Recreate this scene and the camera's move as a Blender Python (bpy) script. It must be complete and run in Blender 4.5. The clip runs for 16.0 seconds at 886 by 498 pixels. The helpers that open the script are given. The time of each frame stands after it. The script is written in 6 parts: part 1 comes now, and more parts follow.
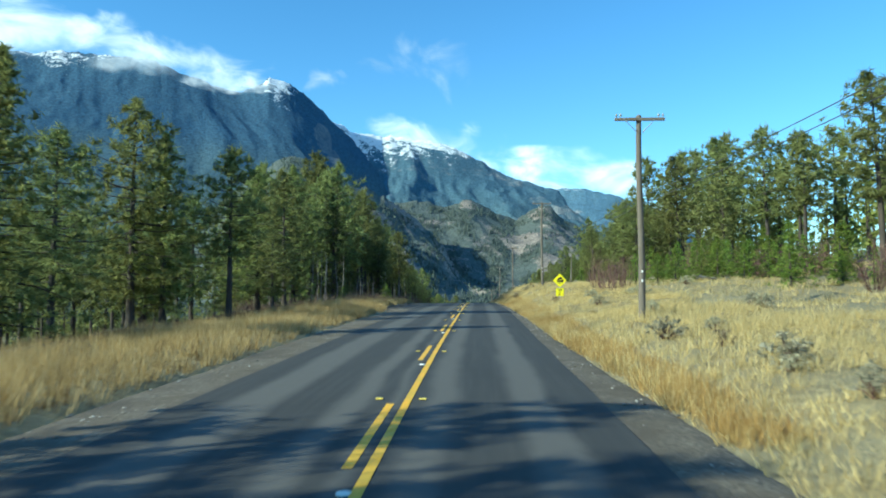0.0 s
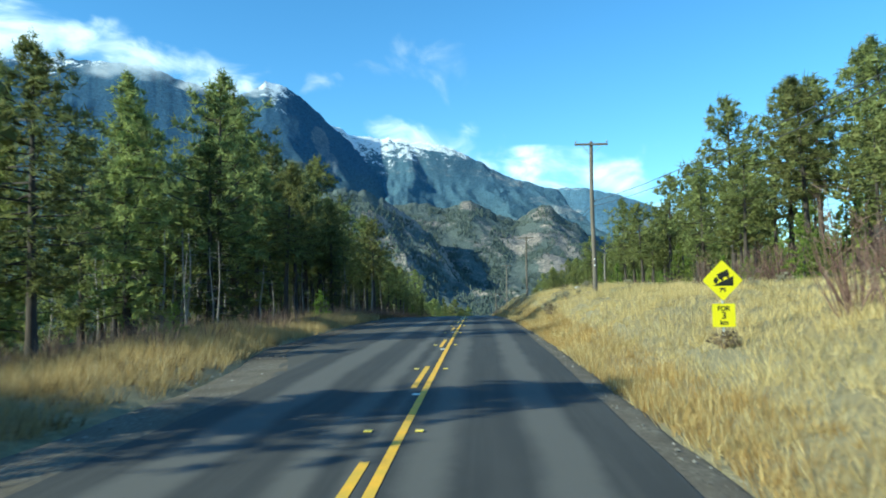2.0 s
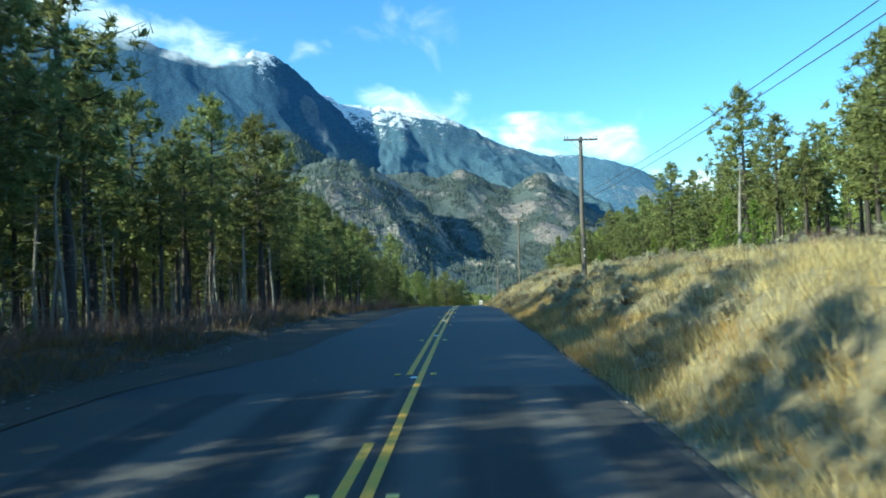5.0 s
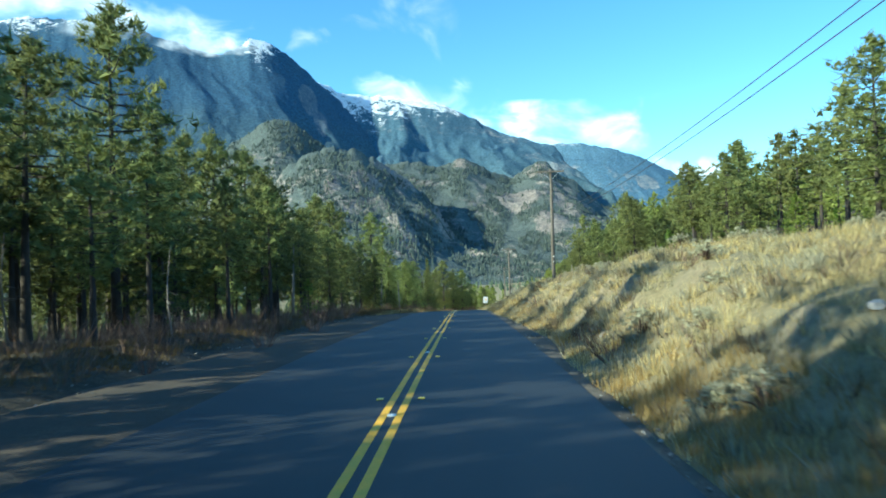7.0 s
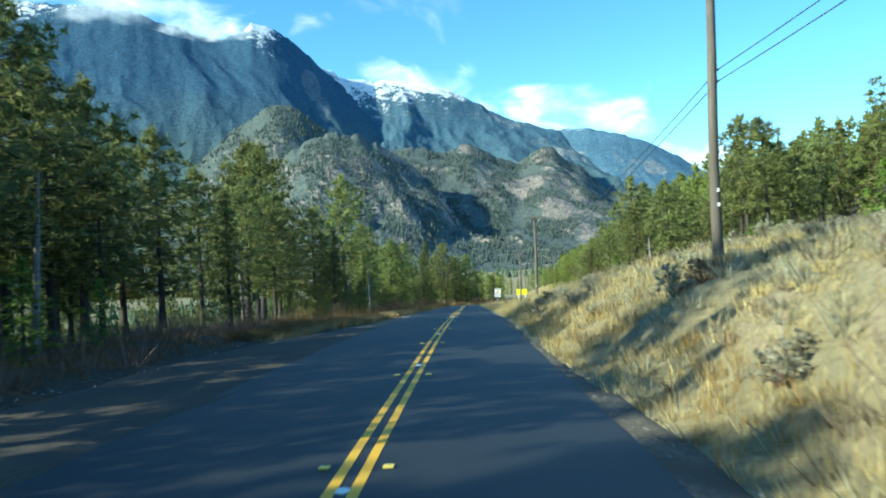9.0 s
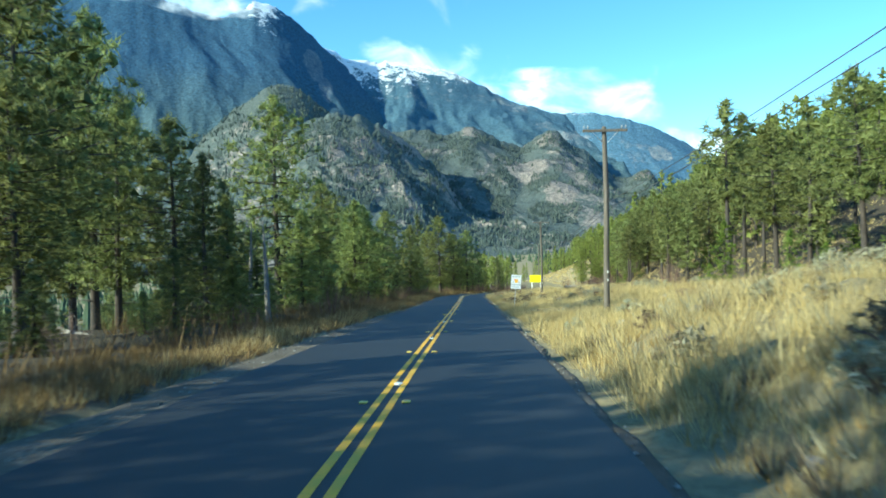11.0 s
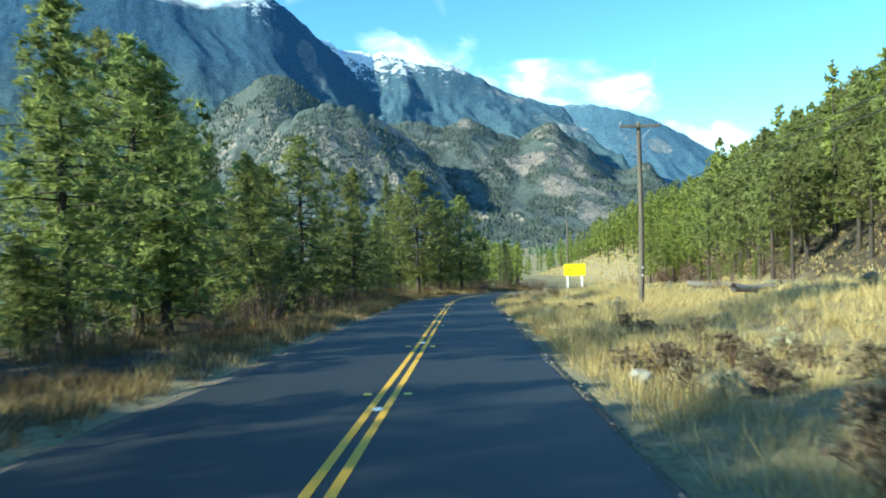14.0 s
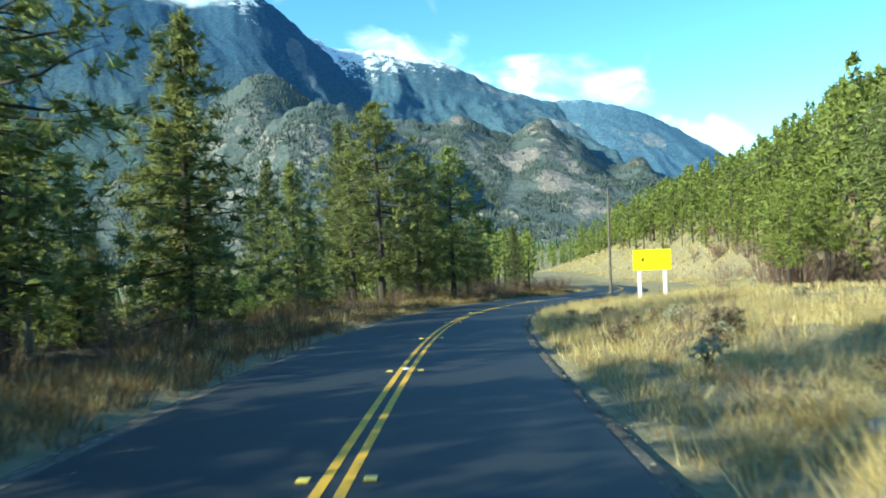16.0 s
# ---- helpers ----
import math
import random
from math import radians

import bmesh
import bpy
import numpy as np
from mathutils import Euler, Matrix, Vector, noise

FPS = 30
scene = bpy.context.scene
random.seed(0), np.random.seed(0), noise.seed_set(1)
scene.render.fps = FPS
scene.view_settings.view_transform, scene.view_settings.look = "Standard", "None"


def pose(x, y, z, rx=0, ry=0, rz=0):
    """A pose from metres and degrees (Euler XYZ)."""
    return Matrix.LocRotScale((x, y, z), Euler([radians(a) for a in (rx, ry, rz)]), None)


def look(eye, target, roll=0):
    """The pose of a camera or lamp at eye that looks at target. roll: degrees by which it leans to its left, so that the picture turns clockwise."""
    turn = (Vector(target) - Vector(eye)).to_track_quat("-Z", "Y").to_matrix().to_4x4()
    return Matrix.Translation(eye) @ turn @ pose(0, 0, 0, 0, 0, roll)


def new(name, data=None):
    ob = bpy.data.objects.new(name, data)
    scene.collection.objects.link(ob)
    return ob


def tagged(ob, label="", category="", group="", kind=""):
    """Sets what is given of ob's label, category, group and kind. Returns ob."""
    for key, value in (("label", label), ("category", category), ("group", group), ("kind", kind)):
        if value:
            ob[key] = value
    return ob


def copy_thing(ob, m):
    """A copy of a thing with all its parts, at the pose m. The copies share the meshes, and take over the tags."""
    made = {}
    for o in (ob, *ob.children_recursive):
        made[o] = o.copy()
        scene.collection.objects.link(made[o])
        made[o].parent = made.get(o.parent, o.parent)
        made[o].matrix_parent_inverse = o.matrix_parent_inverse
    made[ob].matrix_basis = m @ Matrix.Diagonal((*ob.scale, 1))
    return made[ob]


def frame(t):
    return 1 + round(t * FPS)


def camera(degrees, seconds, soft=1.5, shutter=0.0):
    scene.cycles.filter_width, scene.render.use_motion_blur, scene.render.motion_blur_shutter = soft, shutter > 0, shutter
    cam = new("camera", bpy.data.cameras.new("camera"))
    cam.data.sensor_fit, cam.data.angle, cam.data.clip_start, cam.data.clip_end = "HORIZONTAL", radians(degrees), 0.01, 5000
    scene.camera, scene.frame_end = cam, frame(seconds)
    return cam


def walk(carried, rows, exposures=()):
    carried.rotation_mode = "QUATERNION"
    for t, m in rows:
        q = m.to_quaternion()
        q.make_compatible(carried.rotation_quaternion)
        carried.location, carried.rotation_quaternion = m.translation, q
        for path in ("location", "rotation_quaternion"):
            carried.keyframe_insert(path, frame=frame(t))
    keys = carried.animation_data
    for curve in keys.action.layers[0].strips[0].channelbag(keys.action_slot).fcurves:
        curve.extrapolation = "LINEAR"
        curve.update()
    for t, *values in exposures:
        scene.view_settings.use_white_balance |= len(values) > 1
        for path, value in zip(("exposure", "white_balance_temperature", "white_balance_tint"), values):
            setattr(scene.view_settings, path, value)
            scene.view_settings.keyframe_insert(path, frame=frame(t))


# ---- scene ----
# ------------------------------------------------------------ camera
cam = camera(60.8, 16.0, soft=1.82, shutter=0.18)
PATH = [
    (0, 0.18, 1.45, 1.08, 93.70, -0.12, 0.49),
    (0.5, 0.54, 11.02, 1.34, 93.97, 0.16, 0.45),
    (1, 0.90, 20.60, 1.58, 94.23, 0.62, 0.59),
    (1.5, 1.25, 30.19, 1.82, 94.22, 0.75, 0.63),
    (2, 1.59, 39.78, 2.03, 93.87, 0.86, 0.60),
    (2.5, 1.93, 49.38, 2.22, 93.46, 1.43, 0.56),
    (3, 2.26, 58.99, 2.38, 93.14, 0.89, 0.55),
    (3.5, 2.59, 68.61, 2.51, 92.83, 0.79, 0.55),
    (4, 2.91, 78.23, 2.60, 92.27, 1.10, 0.45),
    (6.5, 4.41, 126.48, 2.38, 91.18, 1.94, 0.16),
    (7, 4.69, 136.15, 2.19, 90.89, 2.00, 0.28),
    (7.5, 4.97, 145.83, 1.95, 90.62, 1.96, 0.46),
    (8, 5.24, 155.52, 1.66, 90.27, 1.91, 0.64),
    (8.5, 5.50, 165.22, 1.31, 90.09, 2.26, 0.66),
    (11, 6.72, 213.82, -1.15, 88.74, 1.42, 0.85),
    (11.5, 6.94, 223.57, -1.77, 88.35, 1.52, 0.91),
    (12, 7.16, 233.32, -2.42, 88.23, 1.78, 0.87),
    (12.5, 7.37, 243.08, -3.09, 88.35, 1.50, 0.81),
    (13, 7.58, 252.85, -3.78, 88.56, 0.98, 0.70),
    (13.5, 7.78, 262.63, -4.49, 88.55, 0.90, 0.65),
    (14, 7.97, 272.41, -5.19, 88.30, 1.41, 0.59),
    (14.5, 8.16, 282.21, -5.89, 88.32, 1.39, 0.37),
    (15, 8.34, 292.01, -6.57, 88.39, 1.83, 0.31),
    (15.5, 8.51, 301.82, -7.22, 88.34, 1.76, 0.28),
    (16, 8.68, 311.63, -7.84, 88.20, 2.27, 0.11),
]
walk(cam, [(r[0], pose(*r[1:])) for r in PATH], exposures=((0.0, 0.74, 5250, -15), (4.0, 0.85, 5250, -15), (6.5, 1.02, 5280, -15), (11.0, 1.03, 5300, -15), (13.0, 1.1, 5350, -15), (16.0, 1.14, 5400, -15)))

# ------------------------------------------------------------ daylight
SUN_EL, SUN_AZ = 26.0, -116.0          # degrees; azimuth from +y towards +x
world = bpy.data.worlds.new("daylight")
scene.world = world
world.use_nodes = True
wn, wl = world.node_tree.nodes, world.node_tree.links
sky = wn.new("ShaderNodeTexSky")
sky.sky_type = "NISHITA"
sky.sun_disc = False
sky.sun_elevation, sky.sun_rotation = radians(SUN_EL), radians(SUN_AZ)
sky.altitude, sky.air_density, sky.dust_density, sky.ozone_density = 300.0, 1.0, 0.1, 3.0
clear = wn.new("ShaderNodeHueSaturation")       # deep clear autumn sky
clear.inputs["Saturation"].default_value = 1.13
wl.new(sky.outputs[0], clear.inputs["Color"])
wl.new(clear.outputs[0], wn["Background"].inputs[0])
wn["Background"].inputs[1].default_value = 0.13
sun_data = bpy.data.lights.new("sun", "SUN")
sun_data.energy, sun_data.angle, sun_data.color = 4.9, radians(0.53), (1.0, 0.85, 0.62)
sun = new("sun", sun_data)
sa, se = radians(SUN_AZ), radians(SUN_EL)
SUN_FROM = Vector((math.sin(sa) * math.cos(se), math.cos(sa) * math.cos(se), math.sin(se)))
sun.matrix_world = look(SUN_FROM * 100, (0, 0, 0))


# ------------------------------------------------------------ helpers of this scene
def part(name, mesh, material, parent, label=""):
    """One mesh object under a thing or part."""
    ob = new(name, mesh)
    if material is not None:
        mesh.materials.clear()
        mesh.materials.append(material)
    ob.parent = parent
    if label:
        tagged(ob, label)
    return ob


def tri_mesh(name, verts, faces, smooth=False):
    me = bpy.data.meshes.new(name)
    verts = np.asarray(verts, dtype=np.float32).reshape(-1, 3)
    faces = np.asarray(faces, dtype=np.int32)
    n, k = faces.shape
    me.vertices.add(len(verts))
    me.vertices.foreach_set("co", verts.ravel())
    me.loops.add(n * k)
    me.loops.foreach_set("vertex_index", faces.ravel())
    me.polygons.add(n)
    me.polygons.foreach_set("loop_start", np.arange(0, n * k, k, dtype=np.int32))
    me.polygons.foreach_set("loop_total", np.full(n, k, dtype=np.int32))
    me.polygons.foreach_set("use_smooth", np.full(n, smooth))
    me.update(calc_edges=True)
    me.validate()
    return me


def bm_mesh(name, bm, smooth=False):
    me = bpy.data.meshes.new(name)
    bm.normal_update()
    bm.to_mesh(me)
    bm.free()
    for p in me.polygons:
        p.use_smooth = smooth
    return me


def add_box(bm, size, centre, rot=None, bevel=0.0):
    r = bmesh.ops.create_cube(bm, size=1.0)
    vs = r["verts"]
    if bevel:
        m0 = Matrix.Diagonal((*size, 1))
        bmesh.ops.transform(bm, matrix=m0, verts=vs)
        es = list({e for v in vs for e in v.link_edges})
        b = bmesh.ops.bevel(bm, geom=es, offset=bevel, segments=2, affect="EDGES", profile=0.6)
        vs = list({v for f in b["faces"] for v in f.verts} | {v for v in vs if v.is_valid})
        m = Matrix.Translation(centre) @ (rot if rot else Matrix())
    else:
        m = Matrix.Translation(centre) @ (rot if rot else Matrix()) @ Matrix.Diagonal((*size, 1))
    bmesh.ops.transform(bm, matrix=m, verts=vs)
    return vs


def tube(points, radii, sides):
    """Vertices and quads of a tube through points."""
    V, F = [], []
    pts = [Vector(p) for p in points]
    for i, p in enumerate(pts):
        d = (pts[min(i + 1, len(pts) - 1)] - pts[max(i - 1, 0)]).normalized()
        a = d.cross(Vector((0.31, 0.95, 0.05))).normalized()
        b = d.cross(a)
        for k in range(sides):
            t = 2 * math.pi * k / sides
            V.append(p + (a * math.cos(t) + b * math.sin(t)) * radii[i])
    for i in range(len(pts) - 1):
        for k in range(sides):
            k2 = (k + 1) % sides
            F.append((i * sides + k, i * sides + k2, (i + 1) * sides + k2, (i + 1) * sides + k))
    return V, F


def tubes_mesh(name, list_of_tubes, smooth=True):
    V, F = [], []
    for v, f in list_of_tubes:
        o = len(V)
        V += v
        F += [tuple(i + o for i in q) for q in f]
    return tri_mesh(name, [tuple(v) for v in V], F, smooth)


def hash_noise(x, y, seed=0):
    """Smooth value noise over arrays, 0 to 1."""
    xi, yi = np.floor(x).astype(np.int64), np.floor(y).astype(np.int64)
    fx, fy = x - xi, y - yi
    fx, fy = fx * fx * (3 - 2 * fx), fy * fy * (3 - 2 * fy)

    def h(a, b):
        n = (a * 374761393 + b * 668265263 + seed * 974711) & 0x7FFFFFFF
        n = ((n ^ (n >> 13)) * 1274126177) & 0x7FFFFFFF
        n = ((n ^ (n >> 15)) * 461845907) & 0x7FFFFFFF
        return ((n ^ (n >> 16)) & 0xFFFF) / 65535.0
    return (h(xi, yi) * (1 - fx) + h(xi + 1, yi) * fx) * (1 - fy) + (h(xi, yi + 1) * (1 - fx) + h(xi + 1, yi + 1) * fx) * fy


def fbm(x, y, octaves=5, seed=0, ridged=False):
    v, a, tot = np.zeros_like(x, dtype=float), 1.0, 0.0
    for o in range(octaves):
        n = hash_noise(x * 2 ** o + 17.3 * o, y * 2 ** o + 5.1 * o, seed + o)
        if ridged:
            n = 1 - np.abs(2 * n - 1)
        v, tot, a = v + a * n, tot + a, a * 0.5
    return v / tot


def smooth_interp(v, xs, ys):
    """Eased interpolation through a few stations."""
    xs, ys = np.asarray(xs, float), np.asarray(ys, float)
    v = np.clip(np.asarray(v, float), xs[0], xs[-1])
    i = np.clip(np.searchsorted(xs, v, side="right") - 1, 0, len(xs) - 2)
    t = (v - xs[i]) / (xs[i + 1] - xs[i])
    t = t * t * (3 - 2 * t)
    return ys[i] * (1 - t) + ys[i + 1] * t


# ------------------------------------------------------------ the road's line and the ground's shape
# centre line: nearly straight, then a bend to the right
LINE_Y = (-80, 9, 20, 32, 48, 55, 67, 75, 86, 101, 125, 150, 169, 190, 212, 243, 295, 318)
LINE_X = (-4.0, -0.91, -0.54, -0.08, 0.57, 0.82, 1.30, 1.55, 1.98, 2.46, 3.10, 3.72, 4.16, 4.70, 5.28, 6.00, 7.10, 7.52)
GRADE_Y = (-80, -40, -25, -10, 5, 20, 35, 50, 65, 80, 95, 110, 125, 140, 155, 170, 185, 200, 215, 230, 245, 260, 275, 290, 305)
GRADE_Z = (-2.974, -1.894, -1.489, -1.084, -0.677, -0.281, 0.079, 0.382, 0.614, 0.759, 0.804, 0.74, 0.558, 0.253, -0.177, -0.731, -1.405, -2.19, -3.075, -4.044, -5.076, -6.147, -7.228, -8.285, -9.278)
st_x, st_y = [], []
for yy in np.arange(-80, 318.5, 1.0):
    st_x.append(float(np.interp(yy, LINE_Y, LINE_X)))
    st_y.append(float(yy))
st_x = list(np.convolve(np.pad(st_x, 8, mode="edge"), np.ones(17) / 17, mode="valid"))
for i in range(8):                       # keep the smoothed ends on the line
    st_x[i] = float(np.interp(st_y[i], LINE_Y, LINE_X))
    st_x[-1 - i] = float(np.interp(st_y[-1 - i], LINE_Y, LINE_X))
heading, hx, hy = math.atan2(st_x[-1] - st_x[-12], 11.0), st_x[-1], st_y[-1]
for k in range(150):
    heading += min(1.0, max(0.0, (k - 1) / 36.0)) / 92.0 if k < 62 else -1 / 160.0
    hx, hy = hx + math.sin(heading), hy + math.cos(heading)
    st_x.append(hx)
    st_y.append(hy)
ST = np.column_stack([st_x, st_y])
STN = len(ST)
tan = np.gradient(ST, axis=0)
tan /= np.linalg.norm(tan, axis=1)[:, None]
NRM = np.column_stack([tan[:, 1], -tan[:, 0]])        # to the right of the way
ST_S = np.arange(STN) - 80.0                            # station, equal to y on the straight


def wider(s):
    """How much wider and lower the old carriageway lies than the one past the overlay."""
    t = np.clip((np.asarray(s, float) - 172) / 40, 0, 1)
    return 1 + 0.19 * (1 - t * t * (3 - 2 * t))


def road_z(s):
    s = np.asarray(s, float)
    z = np.interp(s, GRADE_Y, GRADE_Z)
    return np.where(s > GRADE_Y[-1], GRADE_Z[-1] - (s - GRADE_Y[-1]) * 0.072, z) - 1.87 * (wider(s) - 1)


def station(x, y):
    """Station and signed distance to the right of the centre line, for arrays."""
    x, y = np.atleast_1d(np.asarray(x, float)), np.atleast_1d(np.asarray(y, float))
    s, d = np.empty(len(x)), np.empty(len(x))
    for a in range(0, len(x), 4000):
        dx = x[a:a + 4000, None] - ST[None, :, 0]
        dy = y[a:a + 4000, None] - ST[None, :, 1]
        i = np.argmin(dx * dx + dy * dy, axis=1)
        r = np.arange(len(i))
        s[a:a + 4000] = ST_S[i] + dx[r, i] * tan[i, 0] + dy[r, i] * tan[i, 1]
        d[a:a + 4000] = dx[r, i] * NRM[i, 0] + dy[r, i] * NRM[i, 1]
    return s, d


PAVE_R = 3.05
PAVE_L_S, PAVE_L = (-80, 58, 70, 112, 122, 215, 480), (3.4, 3.4, 5.3, 5.3, 3.4, 3.5, 3.5)
GRAV_L_S, GRAV_L = (-80, 55, 72, 100, 150, 200, 224, 255, 275, 345, 480), (4.4, 4.6, 5.9, 6.4, 7.1, 7.8, 4.6, 4.5, 3.85, 3.85, 3.9)
GRAV_R_S, GRAV_R = (-80, 12, 35, 60, 90, 125, 155, 165, 185, 200, 480), (4.2, 4.0, 3.6, 3.5, 3.35, 3.2, 3.3, 3.8, 3.6, 3.2, 3.2)
H1_S, H1 = (-80, 20, 36, 60, 85, 105, 145, 165, 195, 225, 246, 300, 340, 480), (0.3, 0.3, 0.2, 0.5, 1.6, 1.8, 1.3, 2.3, 2.1, 1.6, 0.15, 0.05, 0.2, 0.5)
H2_S, H2 = (-80, 0, 40, 60, 95, 130, 165, 190, 210, 230, 250, 280, 340, 480), (0.8, 0.9, 1.15, 1.9, 2.0, 2.4, 3.2, 3.3, 3.7, 2.8, 1.7, 1.4, 0.9, 2.0)


def pave_r(s):
    return PAVE_R * wider(s)


def pave_l(s):
    return smooth_interp(s, PAVE_L_S, PAVE_L) * wider(s)


def grav_r(s):
    return smooth_interp(s, GRAV_R_S, GRAV_R) * wider(s)


def grav_l(s):
    return smooth_interp(s, GRAV_L_S, GRAV_L) * wider(s)


def ground_z(x, y):
    x, y = np.atleast_1d(np.asarray(x, float)), np.atleast_1d(np.asarray(y, float))
    s, d = station(x, y)
    rz = road_z(np.clip(s, -80, 470))
    gl, gr = grav_l(s), grav_r(s)
    sunk = 1.87 * (wider(s) - 1)
    h1, h2 = smooth_interp(s, H1_S, H1) + sunk, smooth_interp(s, H2_S, H2) + sunk
    hill = smooth_interp(s, (-80, 150, 250, 330, 480), (5, 5, 10, 24, 28))
    # right of the road: verge, bank, meadow, wooded slope
    e = np.maximum(d - gr, 0)
    t1 = np.clip(e / (8.5 - gr), 0, 1)
    t1 = t1 * t1 * (3 - 2 * t1)
    right = -0.12 * np.clip(e / 0.5, 0, 1) * (1 - t1) + h1 * t1
    t2 = np.clip((d - 8.5) / 12.5, 0, 1)
    right = right + (h2 - h1) * t2 * (2 - t2) * 0.999
    d0 = smooth_interp(s, (-80, 200, 260, 330, 370, 400, 480), (22, 24, 29, 27, 25, 15, 10))
    right = right + hill * (1 - np.exp(-np.maximum(d - d0, 0) / 30.0))
    # left: verge, forest floor, then down towards the valley
    f = np.maximum(-d - gl, 0)
    dip = smooth_interp(s, (-80, 40, 110, 160, 480), (-0.9, -0.8, -0.5, -0.15, -0.1))
    left = 0.14 * np.sin(np.clip(f / 4.5, 0, 1) * math.pi) + dip * np.clip((f - 2.5) / 9, 0, 1) - 26 * (1 - np.exp(-np.maximum(f - 13, 0) / 95))
    left = left + sunk * np.clip(f / 6.0, 0, 1)
    rel = np.where(d > 0, right, left)
    bump = (fbm(x * 0.22, y * 0.22, 4, 3) - 0.5) * 0.85 + (fbm(x * 0.8, y * 0.6, 3, 9) - 0.5) * 0.34
    bump = bump + np.where(d > 0, (fbm(x * 0.55, y * 0.42, 4, 33, ridged=True) - 0.5) * 1.0 * smooth_interp(s, (-80, 95, 125, 228, 250, 480), (0.15, 0.2, 1, 1, 0.3, 0.2)) * np.clip((24 - d) / 6, 0, 1), 0)
    edge = np.where(d > 0, np.clip((d - gr) / 2.5, 0, 1), np.clip((-d - gl) / 2.5, 0, 1))
    near = rz + rel + bump * edge - 0.06 - 0.06 * (1 - np.clip(np.where(d > 0, d - gr, -d - gl) / 0.3, 0, 1))
    # the valley beyond
    r = np.hypot(x, np.maximum(y - 400, 0) + np.maximum(-y - 60, 0))
    far = -18 - 60 * (1 - np.exp(-np.maximum(y - 380, 0) / 900.0)) - 40 * np.clip(-x / 900, 0, 1) + 25 * np.clip(x / 500, 0, 1.5)
    far = far + (fbm(x * 0.004, y * 0.004, 4, 21) - 0.5) * 26
    w = np.clip(np.maximum(np.maximum((np.abs(d) - 150) / 200, (y - 440) / 160), (-y - 70) / 200), 0, 1)
    w = w * w * (3 - 2 * w)
    return near * (1 - w) + far * w


def gz(x, y):
    return float(ground_z([x], [y])[0])


def at_road(s, d):
    """World x, y of a station and a distance to the right of the centre line."""
    i = s + 80.0
    x = np.interp(i, np.arange(STN), ST[:, 0]) + d * np.interp(i, np.arange(STN), NRM[:, 0])
    y = np.interp(i, np.arange(STN), ST[:, 1]) + d * np.interp(i, np.arange(STN), NRM[:, 1])
    return x, y


# ------------------------------------------------------------ materials
def material(name, rough=0.8, metal=0.0):
    m = bpy.data.materials.new(name)
    m.use_nodes = True
    b = m.node_tree.nodes["Principled BSDF"]
    b.inputs["Roughness"].default_value = rough
    b.inputs["Metallic"].default_value = metal
    return m, m.node_tree, b


def nd(tree, kind, **values):
    n = tree.nodes.new(kind)
    for k, v in values.items():
        n.inputs[k].default_value = v
    return n


def noise_node(tree, scale, detail=4.0, rough=0.55, coord=None, stretch=None):
    if coord is None:
        c = tree.nodes.new("ShaderNodeNewGeometry")
        coord = c.outputs["Position"]
    if stretch is not None:
        mp = tree.nodes.new("ShaderNodeMapping")
        mp.inputs["Scale"].default_value = stretch
        tree.links.new(coord, mp.inputs[0])
        coord = mp.outputs[0]
    n = nd(tree, "ShaderNodeTexNoise", Scale=scale, Detail=detail, Roughness=rough)
    tree.links.new(coord, n.inputs["Vector"])
    return n.outputs["Fac"]


def ramp(tree, fac, stops):
    r = tree.nodes.new("ShaderNodeValToRGB")
    while len(r.color_ramp.elements) < len(stops):
        r.color_ramp.elements.new(0.5)
    for e, (p, c) in zip(r.color_ramp.elements, stops):
        e.position = p
        e.color = (*c, 1) if len(c) == 3 else c
    tree.links.new(fac, r.inputs[0])
    return r.outputs[0]


def mix(tree, fac, a, b, blend="MIX"):
    n = tree.nodes.new("ShaderNodeMix")
    n.data_type, n.blend_type = "RGBA", blend
    for sock, v in ((n.inputs[0], fac), (n.inputs[6], a), (n.inputs[7], b)):
        if isinstance(v, (int, float)):
            sock.default_value = v
        elif isinstance(v, tuple):
            sock.default_value = (*v, 1)
        else:
            tree.links.new(v, sock)
    return n.outputs[2]


def mathn(tree, op, a, b=0.0, c=0.0):
    n = tree.nodes.new("ShaderNodeMath")
    n.operation = op
    for sock, v in zip(n.inputs, (a, b, c)):
        if isinstance(v, (int, float)):
            sock.default_value = v
        else:
            tree.links.new(v, sock)
    return n.outputs[0]


def bump(tree, bsdf, height, strength=0.5, distance=0.02):
    n = nd(tree, "ShaderNodeBump", Strength=strength, Distance=distance)
    tree.links.new(height, n.inputs["Height"])
    tree.links.new(n.outputs[0], bsdf.inputs["Normal"])


